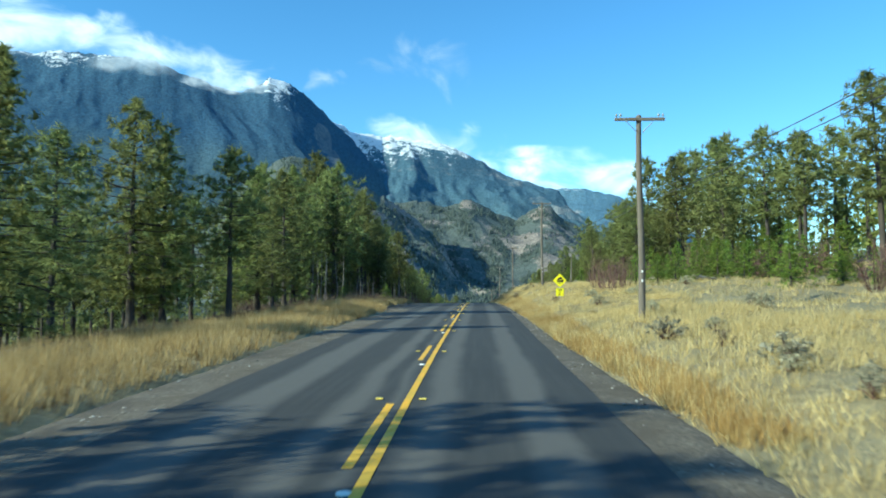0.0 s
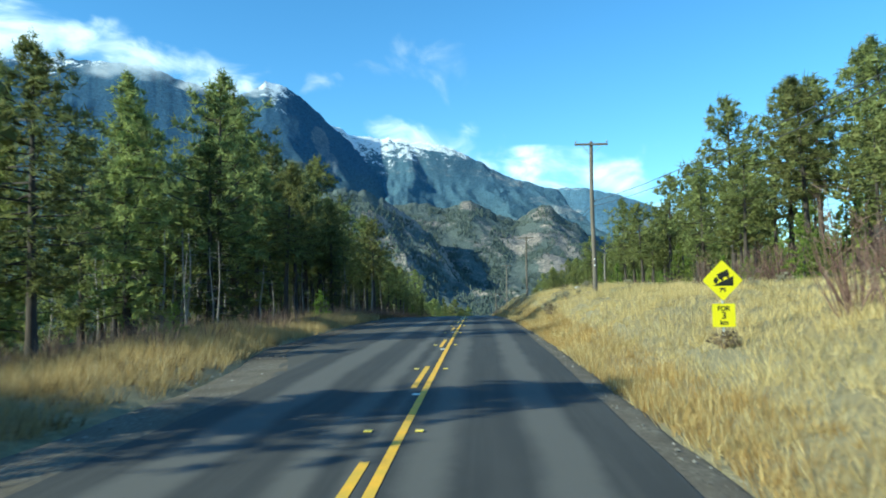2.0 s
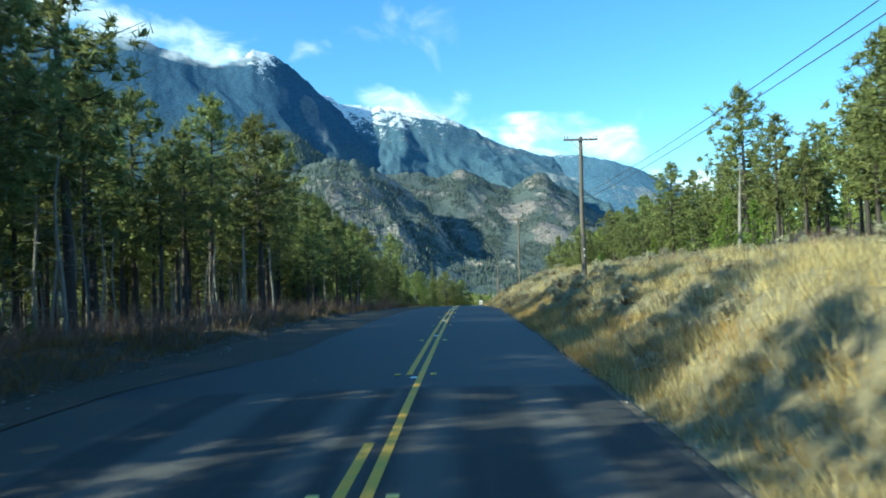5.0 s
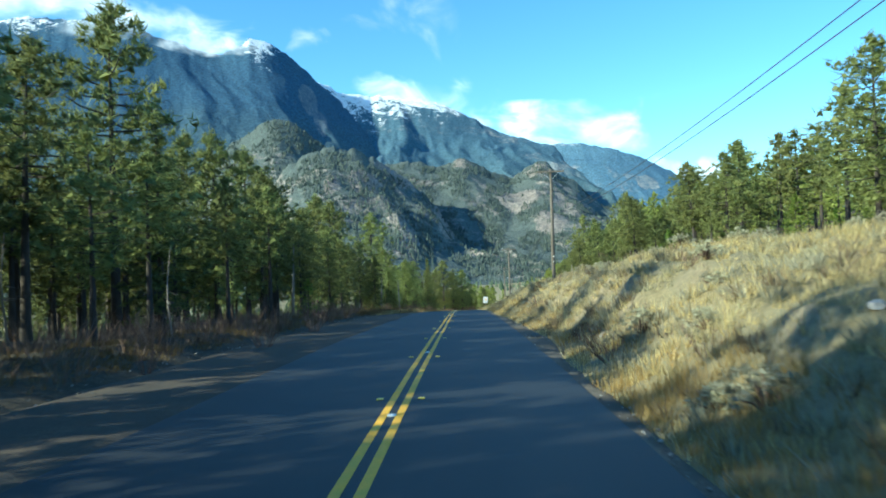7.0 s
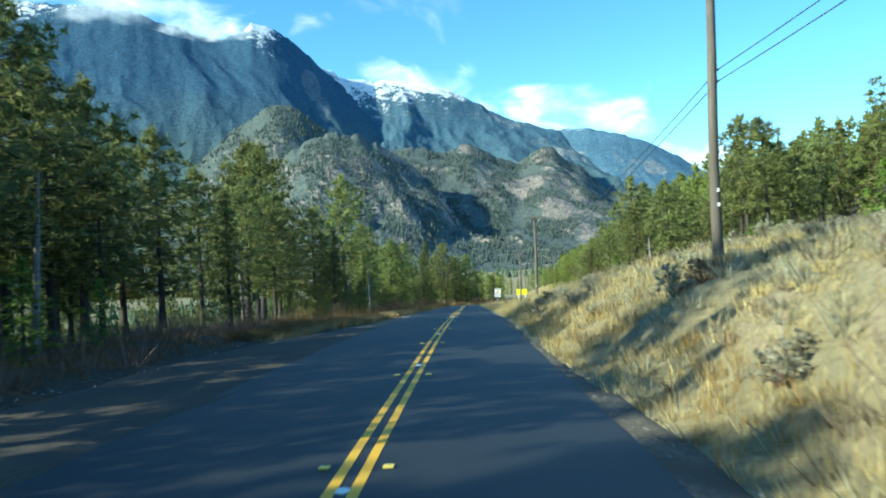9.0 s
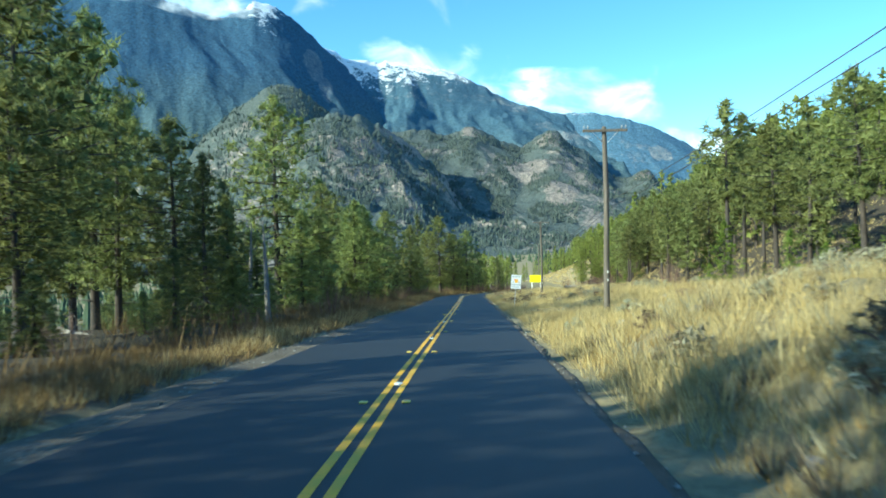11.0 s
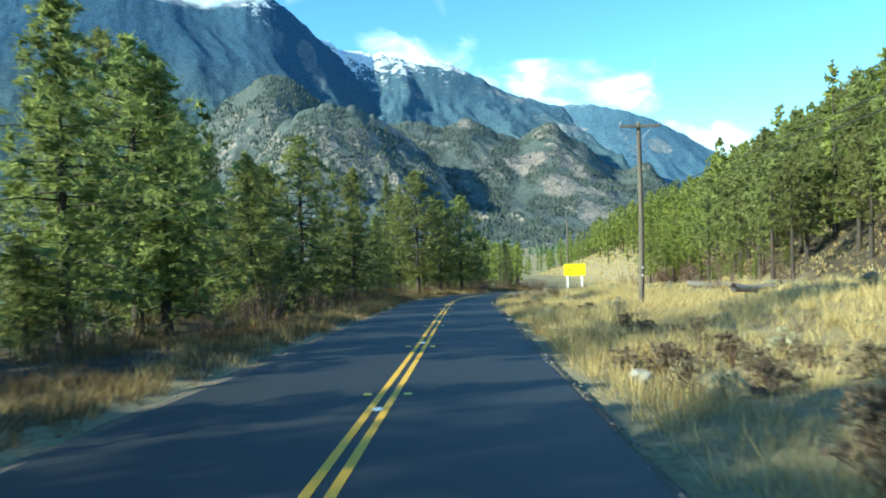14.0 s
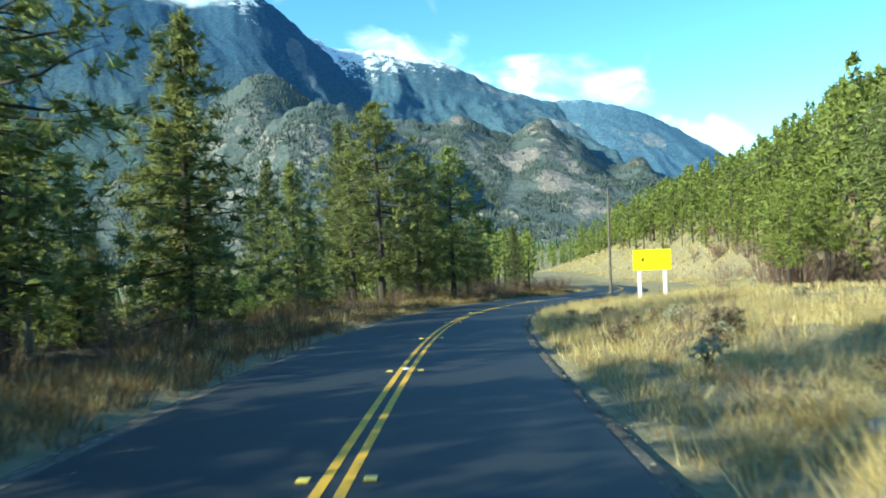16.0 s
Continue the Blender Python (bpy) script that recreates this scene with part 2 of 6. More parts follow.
def asphalt_material():
    """Old patched grey asphalt with worn dark wheel bands, then a newer dark overlay; u: metres right of the centre, v: station."""
    m, t, b = material("asphalt", 0.86)
    uv = t.nodes.new("ShaderNodeUVMap")
    uv.uv_map = "lane"
    sep = t.nodes.new("ShaderNodeSeparateXYZ")
    t.links.new(uv.outputs[0], sep.inputs[0])
    u, v = sep.outputs[0], sep.outputs[1]
    wob = noise_node(t, 0.35, 3, 0.5)
    uw = mathn(t, "ADD", u, mathn(t, "MULTIPLY", mathn(t, "SUBTRACT", wob, 0.5), 0.35))
    ragged = noise_node(t, 4.0, 4, 0.65)
    uw = mathn(t, "ADD", uw, mathn(t, "MULTIPLY", mathn(t, "SUBTRACT", ragged, 0.5), 0.14))

    def band(c, half, soft):
        dist = mathn(t, "ABSOLUTE", mathn(t, "SUBTRACT", uw, c))
        n = t.nodes.new("ShaderNodeMapRange")
        n.interpolation_type = "SMOOTHSTEP"
        t.links.new(dist, n.inputs[0])
        n.inputs[1].default_value, n.inputs[2].default_value = half - soft, half + soft
        n.inputs[3].default_value, n.inputs[4].default_value = 1.0, 0.0
        return n.outputs[0]
    bands = band(1.25, 0.45, 0.16)
    for c, h, s in ((2.72, 0.42, 0.12), (0.15, 0.2, 0.15), (-1.35, 0.45, 0.16), (-3.0, 0.42, 0.14), (-0.35, 0.16, 0.12)):
        bands = mathn(t, "MAXIMUM", bands, band(c, h, s))
    grain = noise_node(t, 60.0, 3, 0.7)
    blot = noise_node(t, 0.9, 5, 0.6)
    long = noise_node(t, 1.0, 4, 0.6, coord=uv.outputs[0], stretch=(5.0, 0.12, 1.0))
    wear = ramp(t, long, ((0.30, (0.78, 0.78, 0.78)), (0.58, (1, 1, 1))))
    bands = mathn(t, "MULTIPLY", bands, wear)
    old = mix(t, bands, (0.102, 0.094, 0.083), (0.027, 0.0255, 0.024))
    old = mix(t, mathn(t, "MULTIPLY", blot, 0.3), old, (0.07, 0.07, 0.068))
    lay = t.nodes.new("ShaderNodeMapRange")
    t.links.new(u, lay.inputs[0])
    lay.inputs[1].default_value, lay.inputs[2].default_value = -3.3, -3.6
    old = mix(t, lay.outputs[0], old, (0.066, 0.058, 0.047))
    newer = mix(t, long, (0.0120, 0.0145, 0.0190), (0.0205, 0.0235, 0.0285))
    st = t.nodes.new("ShaderNodeMapRange")
    t.links.new(v, st.inputs[0])
    st.inputs[1].default_value, st.inputs[2].default_value = 111.8, 112.2
    col = mix(t, st.outputs[0], old, newer)
    col = mix(t, 0.35, col, mix(t, grain, (0.3, 0.3, 0.3), (0.75, 0.74, 0.72)), "OVERLAY")
    t.links.new(col, b.inputs["Base Color"])
    t.links.new(mix(t, st.outputs[0], (0.86, 0.86, 0.86), (0.62, 0.62, 0.62)), b.inputs["Roughness"])
    bump(t, b, grain, 0.5, 0.006)
    return m


def plain(name, stops, scale, rough=0.85, detail=5, big=None, bump_to=0.0, metal=0.0, stretch=None):
    """A noisy surface: fine grain through a ramp, and a larger blotchy variation over it."""
    m, t, b = material(name, rough, metal)
    fine = noise_node(t, scale, detail, 0.6, stretch=stretch)
    col = ramp(t, fine, stops)
    if big:
        col = mix(t, ramp(t, noise_node(t, big[0], 4), ((0.38, (0, 0, 0)), (0.66, (1, 1, 1)))), col, big[1])
    t.links.new(col, b.inputs["Base Color"])
    if bump_to:
        bump(t, b, fine, 0.6, bump_to)
    return m


def island_material(name, dark, light, third, rough=0.8, translucent=0.0, patch=0.0, patch_colour=(0, 0, 0), by_object=0.0):
    """Blades, needles and twigs: each its own tone, with broad patches across the ground."""
    m, t, b = material(name, rough)
    g = t.nodes.new("ShaderNodeNewGeometry")
    col = ramp(t, g.outputs["Random Per Island"], ((0.0, dark), (0.55, light), (1.0, third)))
    if patch:
        f = ramp(t, noise_node(t, 0.13, 4), ((0.45, (0, 0, 0)), (0.62, (1, 1, 1))))
        n = t.nodes.new("ShaderNodeMix")
        n.data_type, n.blend_type = "RGBA", "MIX"
        t.links.new(mathn(t, "MULTIPLY", f, patch), n.inputs[0])
        t.links.new(col, n.inputs[6])
        n.inputs[7].default_value = (*patch_colour, 1)
        col = n.outputs[2]
    if by_object:
        oi = t.nodes.new("ShaderNodeObjectInfo")
        hs = t.nodes.new("ShaderNodeHueSaturation")
        t.links.new(col, hs.inputs["Color"])
        t.links.new(mathn(t, "MULTIPLY_ADD", oi.outputs["Random"], by_object * 2, 1 - by_object), hs.inputs["Value"])
        t.links.new(mathn(t, "MULTIPLY_ADD", oi.outputs["Random"], 0.03, 0.485), hs.inputs["Hue"])
        col = hs.outputs[0]
    t.links.new(col, b.inputs["Base Color"])
    b.inputs["Specular IOR Level"].default_value = 0.25
    if translucent:
        tr = t.nodes.new("ShaderNodeBsdfTranslucent")
        t.links.new(col, tr.inputs[0])
        ms = nd(t, "ShaderNodeMixShader", Fac=translucent)
        out = t.nodes["Material Output"]
        t.links.new(b.outputs[0], ms.inputs[1])
        t.links.new(tr.outputs[0], ms.inputs[2])
        t.links.new(ms.outputs[0], out.inputs[0])
    return m


def ground_material():
    """Dry soil and thatch near the road, wooded floor and far valley grass."""
    m, t, b = material("dry_ground", 0.95)
    fine = noise_node(t, 5.0, 6, 0.65)
    mid = noise_node(t, 0.35, 5, 0.6)
    col = ramp(t, fine, ((0.25, (0.11, 0.085, 0.042)), (0.5, (0.25, 0.20, 0.098)), (0.75, (0.42, 0.35, 0.19))))
    col = mix(t, ramp(t, mid, ((0.42, (0, 0, 0)), (0.65, (1, 1, 1)))), col, (0.24, 0.21, 0.125))
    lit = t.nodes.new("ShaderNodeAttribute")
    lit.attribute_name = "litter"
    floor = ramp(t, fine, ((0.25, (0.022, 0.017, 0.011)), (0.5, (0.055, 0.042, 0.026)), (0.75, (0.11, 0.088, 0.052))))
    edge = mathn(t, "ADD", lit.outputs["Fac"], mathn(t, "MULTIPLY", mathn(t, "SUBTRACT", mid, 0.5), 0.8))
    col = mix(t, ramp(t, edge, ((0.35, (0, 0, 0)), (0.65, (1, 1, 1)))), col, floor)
    geo = t.nodes.new("ShaderNodeNewGeometry")
    sn = t.nodes.new("ShaderNodeSeparateXYZ")
    t.links.new(geo.outputs["True Normal"], sn.inputs[0])
    steep = mathn(t, "ADD", mathn(t, "SUBTRACT", 1.0, sn.outputs[2]), mathn(t, "MULTIPLY", mathn(t, "SUBTRACT", mid, 0.5), 0.35))
    soil = ramp(t, fine, ((0.25, (0.14, 0.105, 0.062)), (0.5, (0.28, 0.225, 0.135)), (0.75, (0.41, 0.34, 0.215))))
    col = mix(t, ramp(t, steep, ((0.24, (0, 0, 0)), (0.34, (1, 1, 1)))), col, soil)
    t.links.new(col, b.inputs["Base Color"])
    bump(t, b, fine, 0.9, 0.12)
    return m


def mountain_material(name, forest, rock, rock_light, snow_line=None, rock_share=0.5, scale=1.0, low_tint=None):
    """Wooded slopes with bare rock on the steeper and broken parts, mottled snow towards a ragged line; "bare" marks open ridges."""
    m, t, b = material(name, 0.95)
    geo = t.nodes.new("ShaderNodeNewGeometry")
    pos = geo.outputs["Position"]
    sp = t.nodes.new("ShaderNodeSeparateXYZ")
    t.links.new(pos, sp.inputs[0])
    sn = t.nodes.new("ShaderNodeSeparateXYZ")
    t.links.new(geo.outputs["Normal"], sn.inputs[0])
    bare = t.nodes.new("ShaderNodeAttribute")
    bare.attribute_name = "bare"
    n_big = noise_node(t, 0.0040 * scale, 6, 0.62)
    n_mid = noise_node(t, 0.018 * scale, 7, 0.70)
    n_fine = noise_node(t, 0.085 * scale, 5, 0.75)
    tops = ramp(t, n_fine, ((0.38, (0, 0, 0)), (0.62, (1, 1, 1))))
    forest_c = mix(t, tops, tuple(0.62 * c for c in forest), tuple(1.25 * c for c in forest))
    # lower woods paler and greener: sun and haze put into the tint
    if low_tint:
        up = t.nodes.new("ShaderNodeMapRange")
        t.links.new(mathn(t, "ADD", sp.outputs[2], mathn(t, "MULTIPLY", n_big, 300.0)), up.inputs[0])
        up.inputs[1].default_value, up.inputs[2].default_value = low_tint[1] - 150, low_tint[1] + 350
        forest_c = mix(t, up.outputs[0], mix(t, tops, tuple(0.62 * c for c in low_tint[0]), tuple(1.25 * c for c in low_tint[0])), forest_c)
    rock_c = mix(t, ramp(t, n_mid, ((0.38, (0, 0, 0)), (0.60, (1, 1, 1)))), rock, rock_light)
    speck = ramp(t, n_fine, ((0.42, (1, 1, 1)), (0.55, (0, 0, 0))))
    rock_c = mix(t, mathn(t, "MULTIPLY", speck, 0.75), rock_c, tuple(0.8 * c for c in forest))
    share = mathn(t, "ADD", mathn(t, "MULTIPLY", n_big, 0.75), mathn(t, "MULTIPLY", n_mid, 0.60))
    share = mathn(t, "ADD", share, mathn(t, "MULTIPLY", mathn(t, "SUBTRACT", 0.8, sn.outputs[2]), 0.35))
    share = mathn(t, "ADD", share, bare.outputs["Fac"])
    lo = 1.02 - 0.55 * rock_share
    k = ramp(t, share, ((max(0.0, lo - 0.07), (0, 0, 0)), (min(1.0, lo + 0.07), (1, 1, 1))))
    col = mix(t, k, forest_c, rock_c)
    if snow_line:
        h = mathn(t, "ADD", sp.outputs[2], mathn(t, "MULTIPLY", mathn(t, "SUBTRACT", n_mid, 0.5), snow_line[1] * 2.6))
        h = mathn(t, "ADD", h, mathn(t, "MULTIPLY", mathn(t, "SUBTRACT", n_fine, 0.5), snow_line[1] * 1.6))
        h = mathn(t, "ADD", h, mathn(t, "MULTIPLY", mathn(t, "SUBTRACT", n_big, 0.5), snow_line[1] * 1.5))
        cold = t.nodes.new("ShaderNodeAttribute")
        cold.attribute_name = "cold"
        h = mathn(t, "ADD", h, cold.outputs["Fac"])
        n = t.nodes.new("ShaderNodeMapRange")
        t.links.new(h, n.inputs[0])
        n.inputs[1].default_value, n.inputs[2].default_value = snow_line[0] - 30, snow_line[0] + 30
        col = mix(t, n.outputs[0], col, (0.72, 0.75, 0.80))
    t.links.new(col, b.inputs["Base Color"])
    b.inputs["Specular IOR Level"].default_value = 0.1
    bump(t, b, mathn(t, "ADD", n_mid, mathn(t, "MULTIPLY", n_fine, 0.45)), 0.5, 26.0 / scale)
    return m


def paint(name, colour, rough=0.5, worn=0.15, scale=9.0, metal=0.0, spec=0.5):
    m, t, b = material(name, rough, metal)
    n = noise_node(t, scale, 5, 0.7)
    f = ramp(t, n, ((0.5, (0, 0, 0)), (0.8, (1, 1, 1))))
    col = mix(t, mathn(t, "MULTIPLY", f, worn), colour, tuple(0.35 * c for c in colour))
    t.links.new(col, b.inputs["Base Color"])
    b.inputs["Specular IOR Level"].default_value = spec
    return m


M_ASPHALT = asphalt_material()
M_GRAVEL = plain("gravel", ((0.3, (0.050, 0.040, 0.029)), (0.5, (0.135, 0.112, 0.082)), (0.72, (0.27, 0.232, 0.176))), 13.0, 0.95, 8, (0.9, (0.095, 0.074, 0.049)), 0.05)
M_DIRT = plain("roadside_dirt", ((0.3, (0.040, 0.028, 0.018)), (0.5, (0.072, 0.051, 0.033)), (0.72, (0.15, 0.12, 0.083))), 14.0, 0.95, 6, (0.4, (0.055, 0.045, 0.033)), 0.03)
M_GROUND = ground_material()
M_LINE = plain("yellow_line_paint", ((0.25, (0.55, 0.29, 0.01)), (0.5, (0.86, 0.46, 0.015)), (0.8, (0.90, 0.52, 0.03))), 30.0, 0.6, 4, (2.0, (0.62, 0.40, 0.03)))
M_STUD_Y = paint("yellow_reflector", (0.85, 0.66, 0.10), 0.35)
M_STUD_W = paint("white_reflector", (0.85, 0.85, 0.80), 0.35)
M_BARK = plain("pine_bark", ((0.3, (0.026, 0.021, 0.018)), (0.55, (0.070, 0.054, 0.043)), (0.8, (0.125, 0.098, 0.078))), 4.0, 0.95, 5, (0.6, (0.055, 0.048, 0.043)), 0.03, stretch=(2.2, 2.2, 0.5))
M_PINE = island_material("pine_needles", (0.110, 0.124, 0.043), (0.210, 0.228, 0.072), (0.315, 0.328, 0.116), 0.75, 0.44, by_object=0.25)
# brighter copy of the pine needles, sunlight in the crowns put into its colour
M_PINE_LIT = island_material("broad_pine_needles", (0.140, 0.160, 0.052), (0.262, 0.286, 0.088), (0.385, 0.402, 0.140), 0.75, 0.54, by_object=0.2)
# pine needles lightened in colour: sun on the right-hand slope painted in
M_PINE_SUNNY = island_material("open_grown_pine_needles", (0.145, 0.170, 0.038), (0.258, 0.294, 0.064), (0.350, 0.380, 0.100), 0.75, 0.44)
M_FIR = island_material("fir_needles", (0.080, 0.098, 0.036), (0.142, 0.162, 0.052), (0.212, 0.228, 0.076), 0.75, 0.42, by_object=0.25)
M_YOUNG = island_material("young_pine_needles", (0.10, 0.150, 0.024), (0.18, 0.25, 0.040), (0.27, 0.33, 0.065), 0.7, 0.4, by_object=0.2)
M_DRYGRASS = island_material("dry_grass", (0.34, 0.245, 0.090), (0.64, 0.50, 0.215), (0.86, 0.725, 0.38), 0.85, 0.38, 0.5, (0.42, 0.34, 0.165))
M_RUSTGRASS = island_material("rusty_grass", (0.26, 0.15, 0.045), (0.43, 0.275, 0.09), (0.58, 0.43, 0.18), 0.85, 0.35, 0.5, (0.28, 0.22, 0.09))
# brown grass with the trees' shade on the left verge put into its tone
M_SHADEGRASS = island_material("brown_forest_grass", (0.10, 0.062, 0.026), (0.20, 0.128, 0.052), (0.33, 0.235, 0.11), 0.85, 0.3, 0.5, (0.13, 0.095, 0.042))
M_GOLDGRASS = island_material("golden_verge_grass", (0.30, 0.20, 0.075), (0.50, 0.37, 0.16), (0.66, 0.54, 0.29), 0.85, 0.4, 0.5, (0.30, 0.22, 0.10))
M_SAGEGRASS = island_material("grey_green_bank_grass", (0.17, 0.135, 0.060), (0.38, 0.325, 0.160), (0.62, 0.555, 0.31), 0.9, 0.3, 0.5, (0.28, 0.245, 0.135))
M_SAGE = island_material("sagebrush_leaves", (0.23, 0.215, 0.14), (0.38, 0.36, 0.245), (0.52, 0.495, 0.36), 0.9, 0.3, by_object=0.2)
M_DARKSAGE = island_material("dried_brush", (0.11, 0.082, 0.052), (0.20, 0.155, 0.100), (0.31, 0.25, 0.165), 0.9, 0.2, by_object=0.25)
M_TWIG = island_material("bare_twigs", (0.10, 0.065, 0.05), (0.19, 0.12, 0.09), (0.30, 0.21, 0.16), 0.9, by_object=0.2)
M_REDTWIG = island_material("red_twigs", (0.10, 0.060, 0.048), (0.18, 0.112, 0.09), (0.27, 0.185, 0.15), 0.9, by_object=0.2)
M_POLE = plain("weathered_pole_wood", ((0.3, (0.085, 0.072, 0.06)), (0.55, (0.17, 0.145, 0.12)), (0.8, (0.27, 0.235, 0.20))), 3.0, 0.9, 6, (0.8, (0.12, 0.10, 0.08)), 0.01, stretch=(6, 6, 0.35))
M_DEADWOOD = plain("grey_deadwood", ((0.3, (0.13, 0.115, 0.10)), (0.6, (0.30, 0.27, 0.24)), (0.8, (0.42, 0.39, 0.35))), 5.0, 0.95, 5, None, 0.01, stretch=(4, 4, 0.5))
M_INSUL = paint("grey_insulator", (0.32, 0.34, 0.36), 0.2, 0.05)
M_STEEL = paint("galvanised_steel", (0.55, 0.56, 0.57), 0.45, 0.2, 6.0, 0.9)
M_WIRE = paint("dark_wire", (0.05, 0.05, 0.055), 0.6, 0.0)
M_SIGN_Y = paint("yellow_sign_sheeting", (0.86, 0.76, 0.0), 0.45, 0.04)
M_SIGN_FLUO = paint("bright_yellow_sign", (0.90, 0.84, 0.0), 0.5, 0.03)
M_SIGN_W = paint("white_sign_sheeting", (0.84, 0.85, 0.85), 0.45, 0.06)
M_SIGN_K = paint("black_sign_print", (0.015, 0.015, 0.013), 0.5, 0.0)
M_SIGN_FADED = paint("faded_sign_print", (0.30, 0.36, 0.45), 0.5, 0.3)
M_SIGN_R = paint("red_sign_print", (0.70, 0.04, 0.06), 0.5, 0.0)
M_SIGN_O = paint("orange_sign_print", (0.90, 0.50, 0.03), 0.5, 0.0)
M_POST_W = paint("white_painted_post", (0.82, 0.82, 0.80), 0.6, 0.12)
M_STONE = plain("pale_stone", ((0.3, (0.25, 0.23, 0.21)), (0.55, (0.45, 0.43, 0.40)), (0.8, (0.62, 0.60, 0.56))), 3.0, 0.9, 6, (1.2, (0.32, 0.30, 0.27)), 0.03)

# ------------------------------------------------------------ ground
def spread(a, b, step):
    return list(np.arange(a, b - 1e-6, step))


def outward(start, stop, first, grow):
    out, v, st = [], start, first
    while v < stop:
        out.append(v)
        v += st
        st *= grow
    return out + [stop]


gx = [-v for v in reversed(outward(16, 4900, 3.0, 1.17))] + spread(-15.2, 32, 0.8) + spread(32, 72, 1.7) + outward(72, 4900, 5, 1.17)
gy = [-v for v in reversed(outward(84, 1500, 6, 1.3))] + spread(-80, 90, 2.0) + spread(90, 262, 1.0) + spread(262, 440, 2.0) + outward(440, 4900, 5, 1.12)
GXX, GYY = np.meshgrid(np.array(gx), np.array(gy))
gzz = ground_z(GXX.ravel(), GYY.ravel())
s_, d_ = station(GXX.ravel(), GYY.ravel())
inside = np.where(d_ > 0, grav_r(s_) - d_, grav_l(s_) + d_)
gzz = gzz - 0.30 * np.clip((inside - 0.1) / 0.5, 0, 1) * ((s_ > -79) & (s_ < 460))
nxg, nyg = len(gx), len(gy)
idx = np.arange(nxg * nyg).reshape(nyg, nxg)
quads = np.stack([idx[:-1, :-1], idx[:-1, 1:], idx[1:, 1:], idx[1:, :-1]], axis=-1).reshape(-1, 4)
me = tri_mesh("ground", np.column_stack([GXX.ravel(), GYY.ravel(), gzz]), quads, True)
# needle litter; past station 125 it also darkens the left verge for shade
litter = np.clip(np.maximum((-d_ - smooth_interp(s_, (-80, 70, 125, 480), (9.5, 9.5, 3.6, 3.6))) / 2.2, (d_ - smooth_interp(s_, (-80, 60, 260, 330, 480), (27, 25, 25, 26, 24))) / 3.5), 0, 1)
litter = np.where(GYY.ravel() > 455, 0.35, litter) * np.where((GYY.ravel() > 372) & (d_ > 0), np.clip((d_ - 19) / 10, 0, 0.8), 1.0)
layer = me.attributes.new("litter", "FLOAT", "POINT")
layer.data.foreach_set("value", litter.astype(np.float32))
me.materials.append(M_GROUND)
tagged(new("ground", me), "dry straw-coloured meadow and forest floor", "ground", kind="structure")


def strip(name, offsets_a, offsets_b, heights, mat, s0=-78.0, s1=455.0, step=1.0, cross=1):
    """A band swept along the road between two lists of offsets, with a height for each edge."""
    ss = np.arange(s0, s1 + 1e-6, step)
    a, b = offsets_a(ss), offsets_b(ss)
    V, UV = [], []
    for k in range(cross + 1):
        f = k / cross
        d = a * (1 - f) + b * f
        x, y = at_road(ss, d)
        h = heights(f, d) if callable(heights) else heights[0] * (1 - f) + heights[1] * f
        V.append(np.column_stack([x, y, road_z(ss) + h]))
        UV.append(np.column_stack([d / wider(ss), ss]))
    n = len(ss)
    V, UV = np.concatenate(V), np.concatenate(UV)
    Q = []
    for k in range(cross):
        i = np.arange(n - 1) + k * n
        Q.append(np.column_stack([i, i + n, i + n + 1, i + 1]))
    Q = np.concatenate(Q)
    me = tri_mesh(name, V, Q, True)
    layer = me.uv_layers.new(name="lane")
    li = np.empty(len(me.loops), dtype=np.int32)
    me.loops.foreach_get("vertex_index", li)
    layer.data.foreach_set("uv", UV[li].astype(np.float32).ravel())
    me.materials.append(mat)
    return me


def crown(f, d):
    return -0.012 * np.abs(d)


wob_r = lambda s: 0.10 * (fbm(s * 0.31, s * 0 + 2.2, 3, 5) - 0.5)
wob_l = lambda s: 0.16 * (fbm(s * 0.27, s * 0 + 7.7, 3, 6) - 0.5)
road_me = strip("road", lambda s: -pave_l(s) + wob_l(s), lambda s: pave_r(s) + wob_r(s), crown, M_ASPHALT, cross=16)
road = tagged(new("road", road_me), "two-lane asphalt road with worn dark wheel bands", "road", kind="structure")
grav_wob = lambda s: 0.5 * (fbm(s * 0.45, s * 0 + 1.7, 3, 15) - 0.5)
for side, nm in ((1, "right"), (-1, "left")):
    if side > 0:
        a = lambda s: pave_r(s) - 0.25
        b = lambda s: grav_r(s) + grav_wob(s) + 0.2
        hh = lambda f, d: -0.012 * np.abs(d) - 0.016 - 0.02 * f - 0.13 * np.clip((f - 0.7) / 0.3, 0, 1) ** 2 + 0.012 * (hash_noise(d * 9, d * 7) - 0.5)
    else:
        a = lambda s: -grav_l(s) - grav_wob(s) - 0.25
        b = lambda s: -pave_l(s) + 0.3
        hh = lambda f, d: -0.05 - 0.02 * (1 - f) - 0.22 * np.clip((0.25 - f) / 0.25, 0, 1) + 0.03 * (hash_noise(d * 9, d * 7) - 0.5)
    for s0, s1, mat, lab in (((-78.0, 455.0, M_GRAVEL, "grey gravel road shoulder beside the asphalt"),) if side > 0 else (
            (-78.0, 64.0, M_GRAVEL, "grey gravel road shoulder beside the asphalt"), (64.0, 214.0, M_DIRT, "brown dirt pull-out beside the asphalt"),
            (214.0, 455.0, M_GRAVEL, "narrow gravel road shoulder beside the asphalt"))):
        me = strip("road_shoulder", a, b, hh, mat, s0, s1, cross=8)
        tagged(new("road_shoulder", me), lab, "road shoulder", kind="structure")

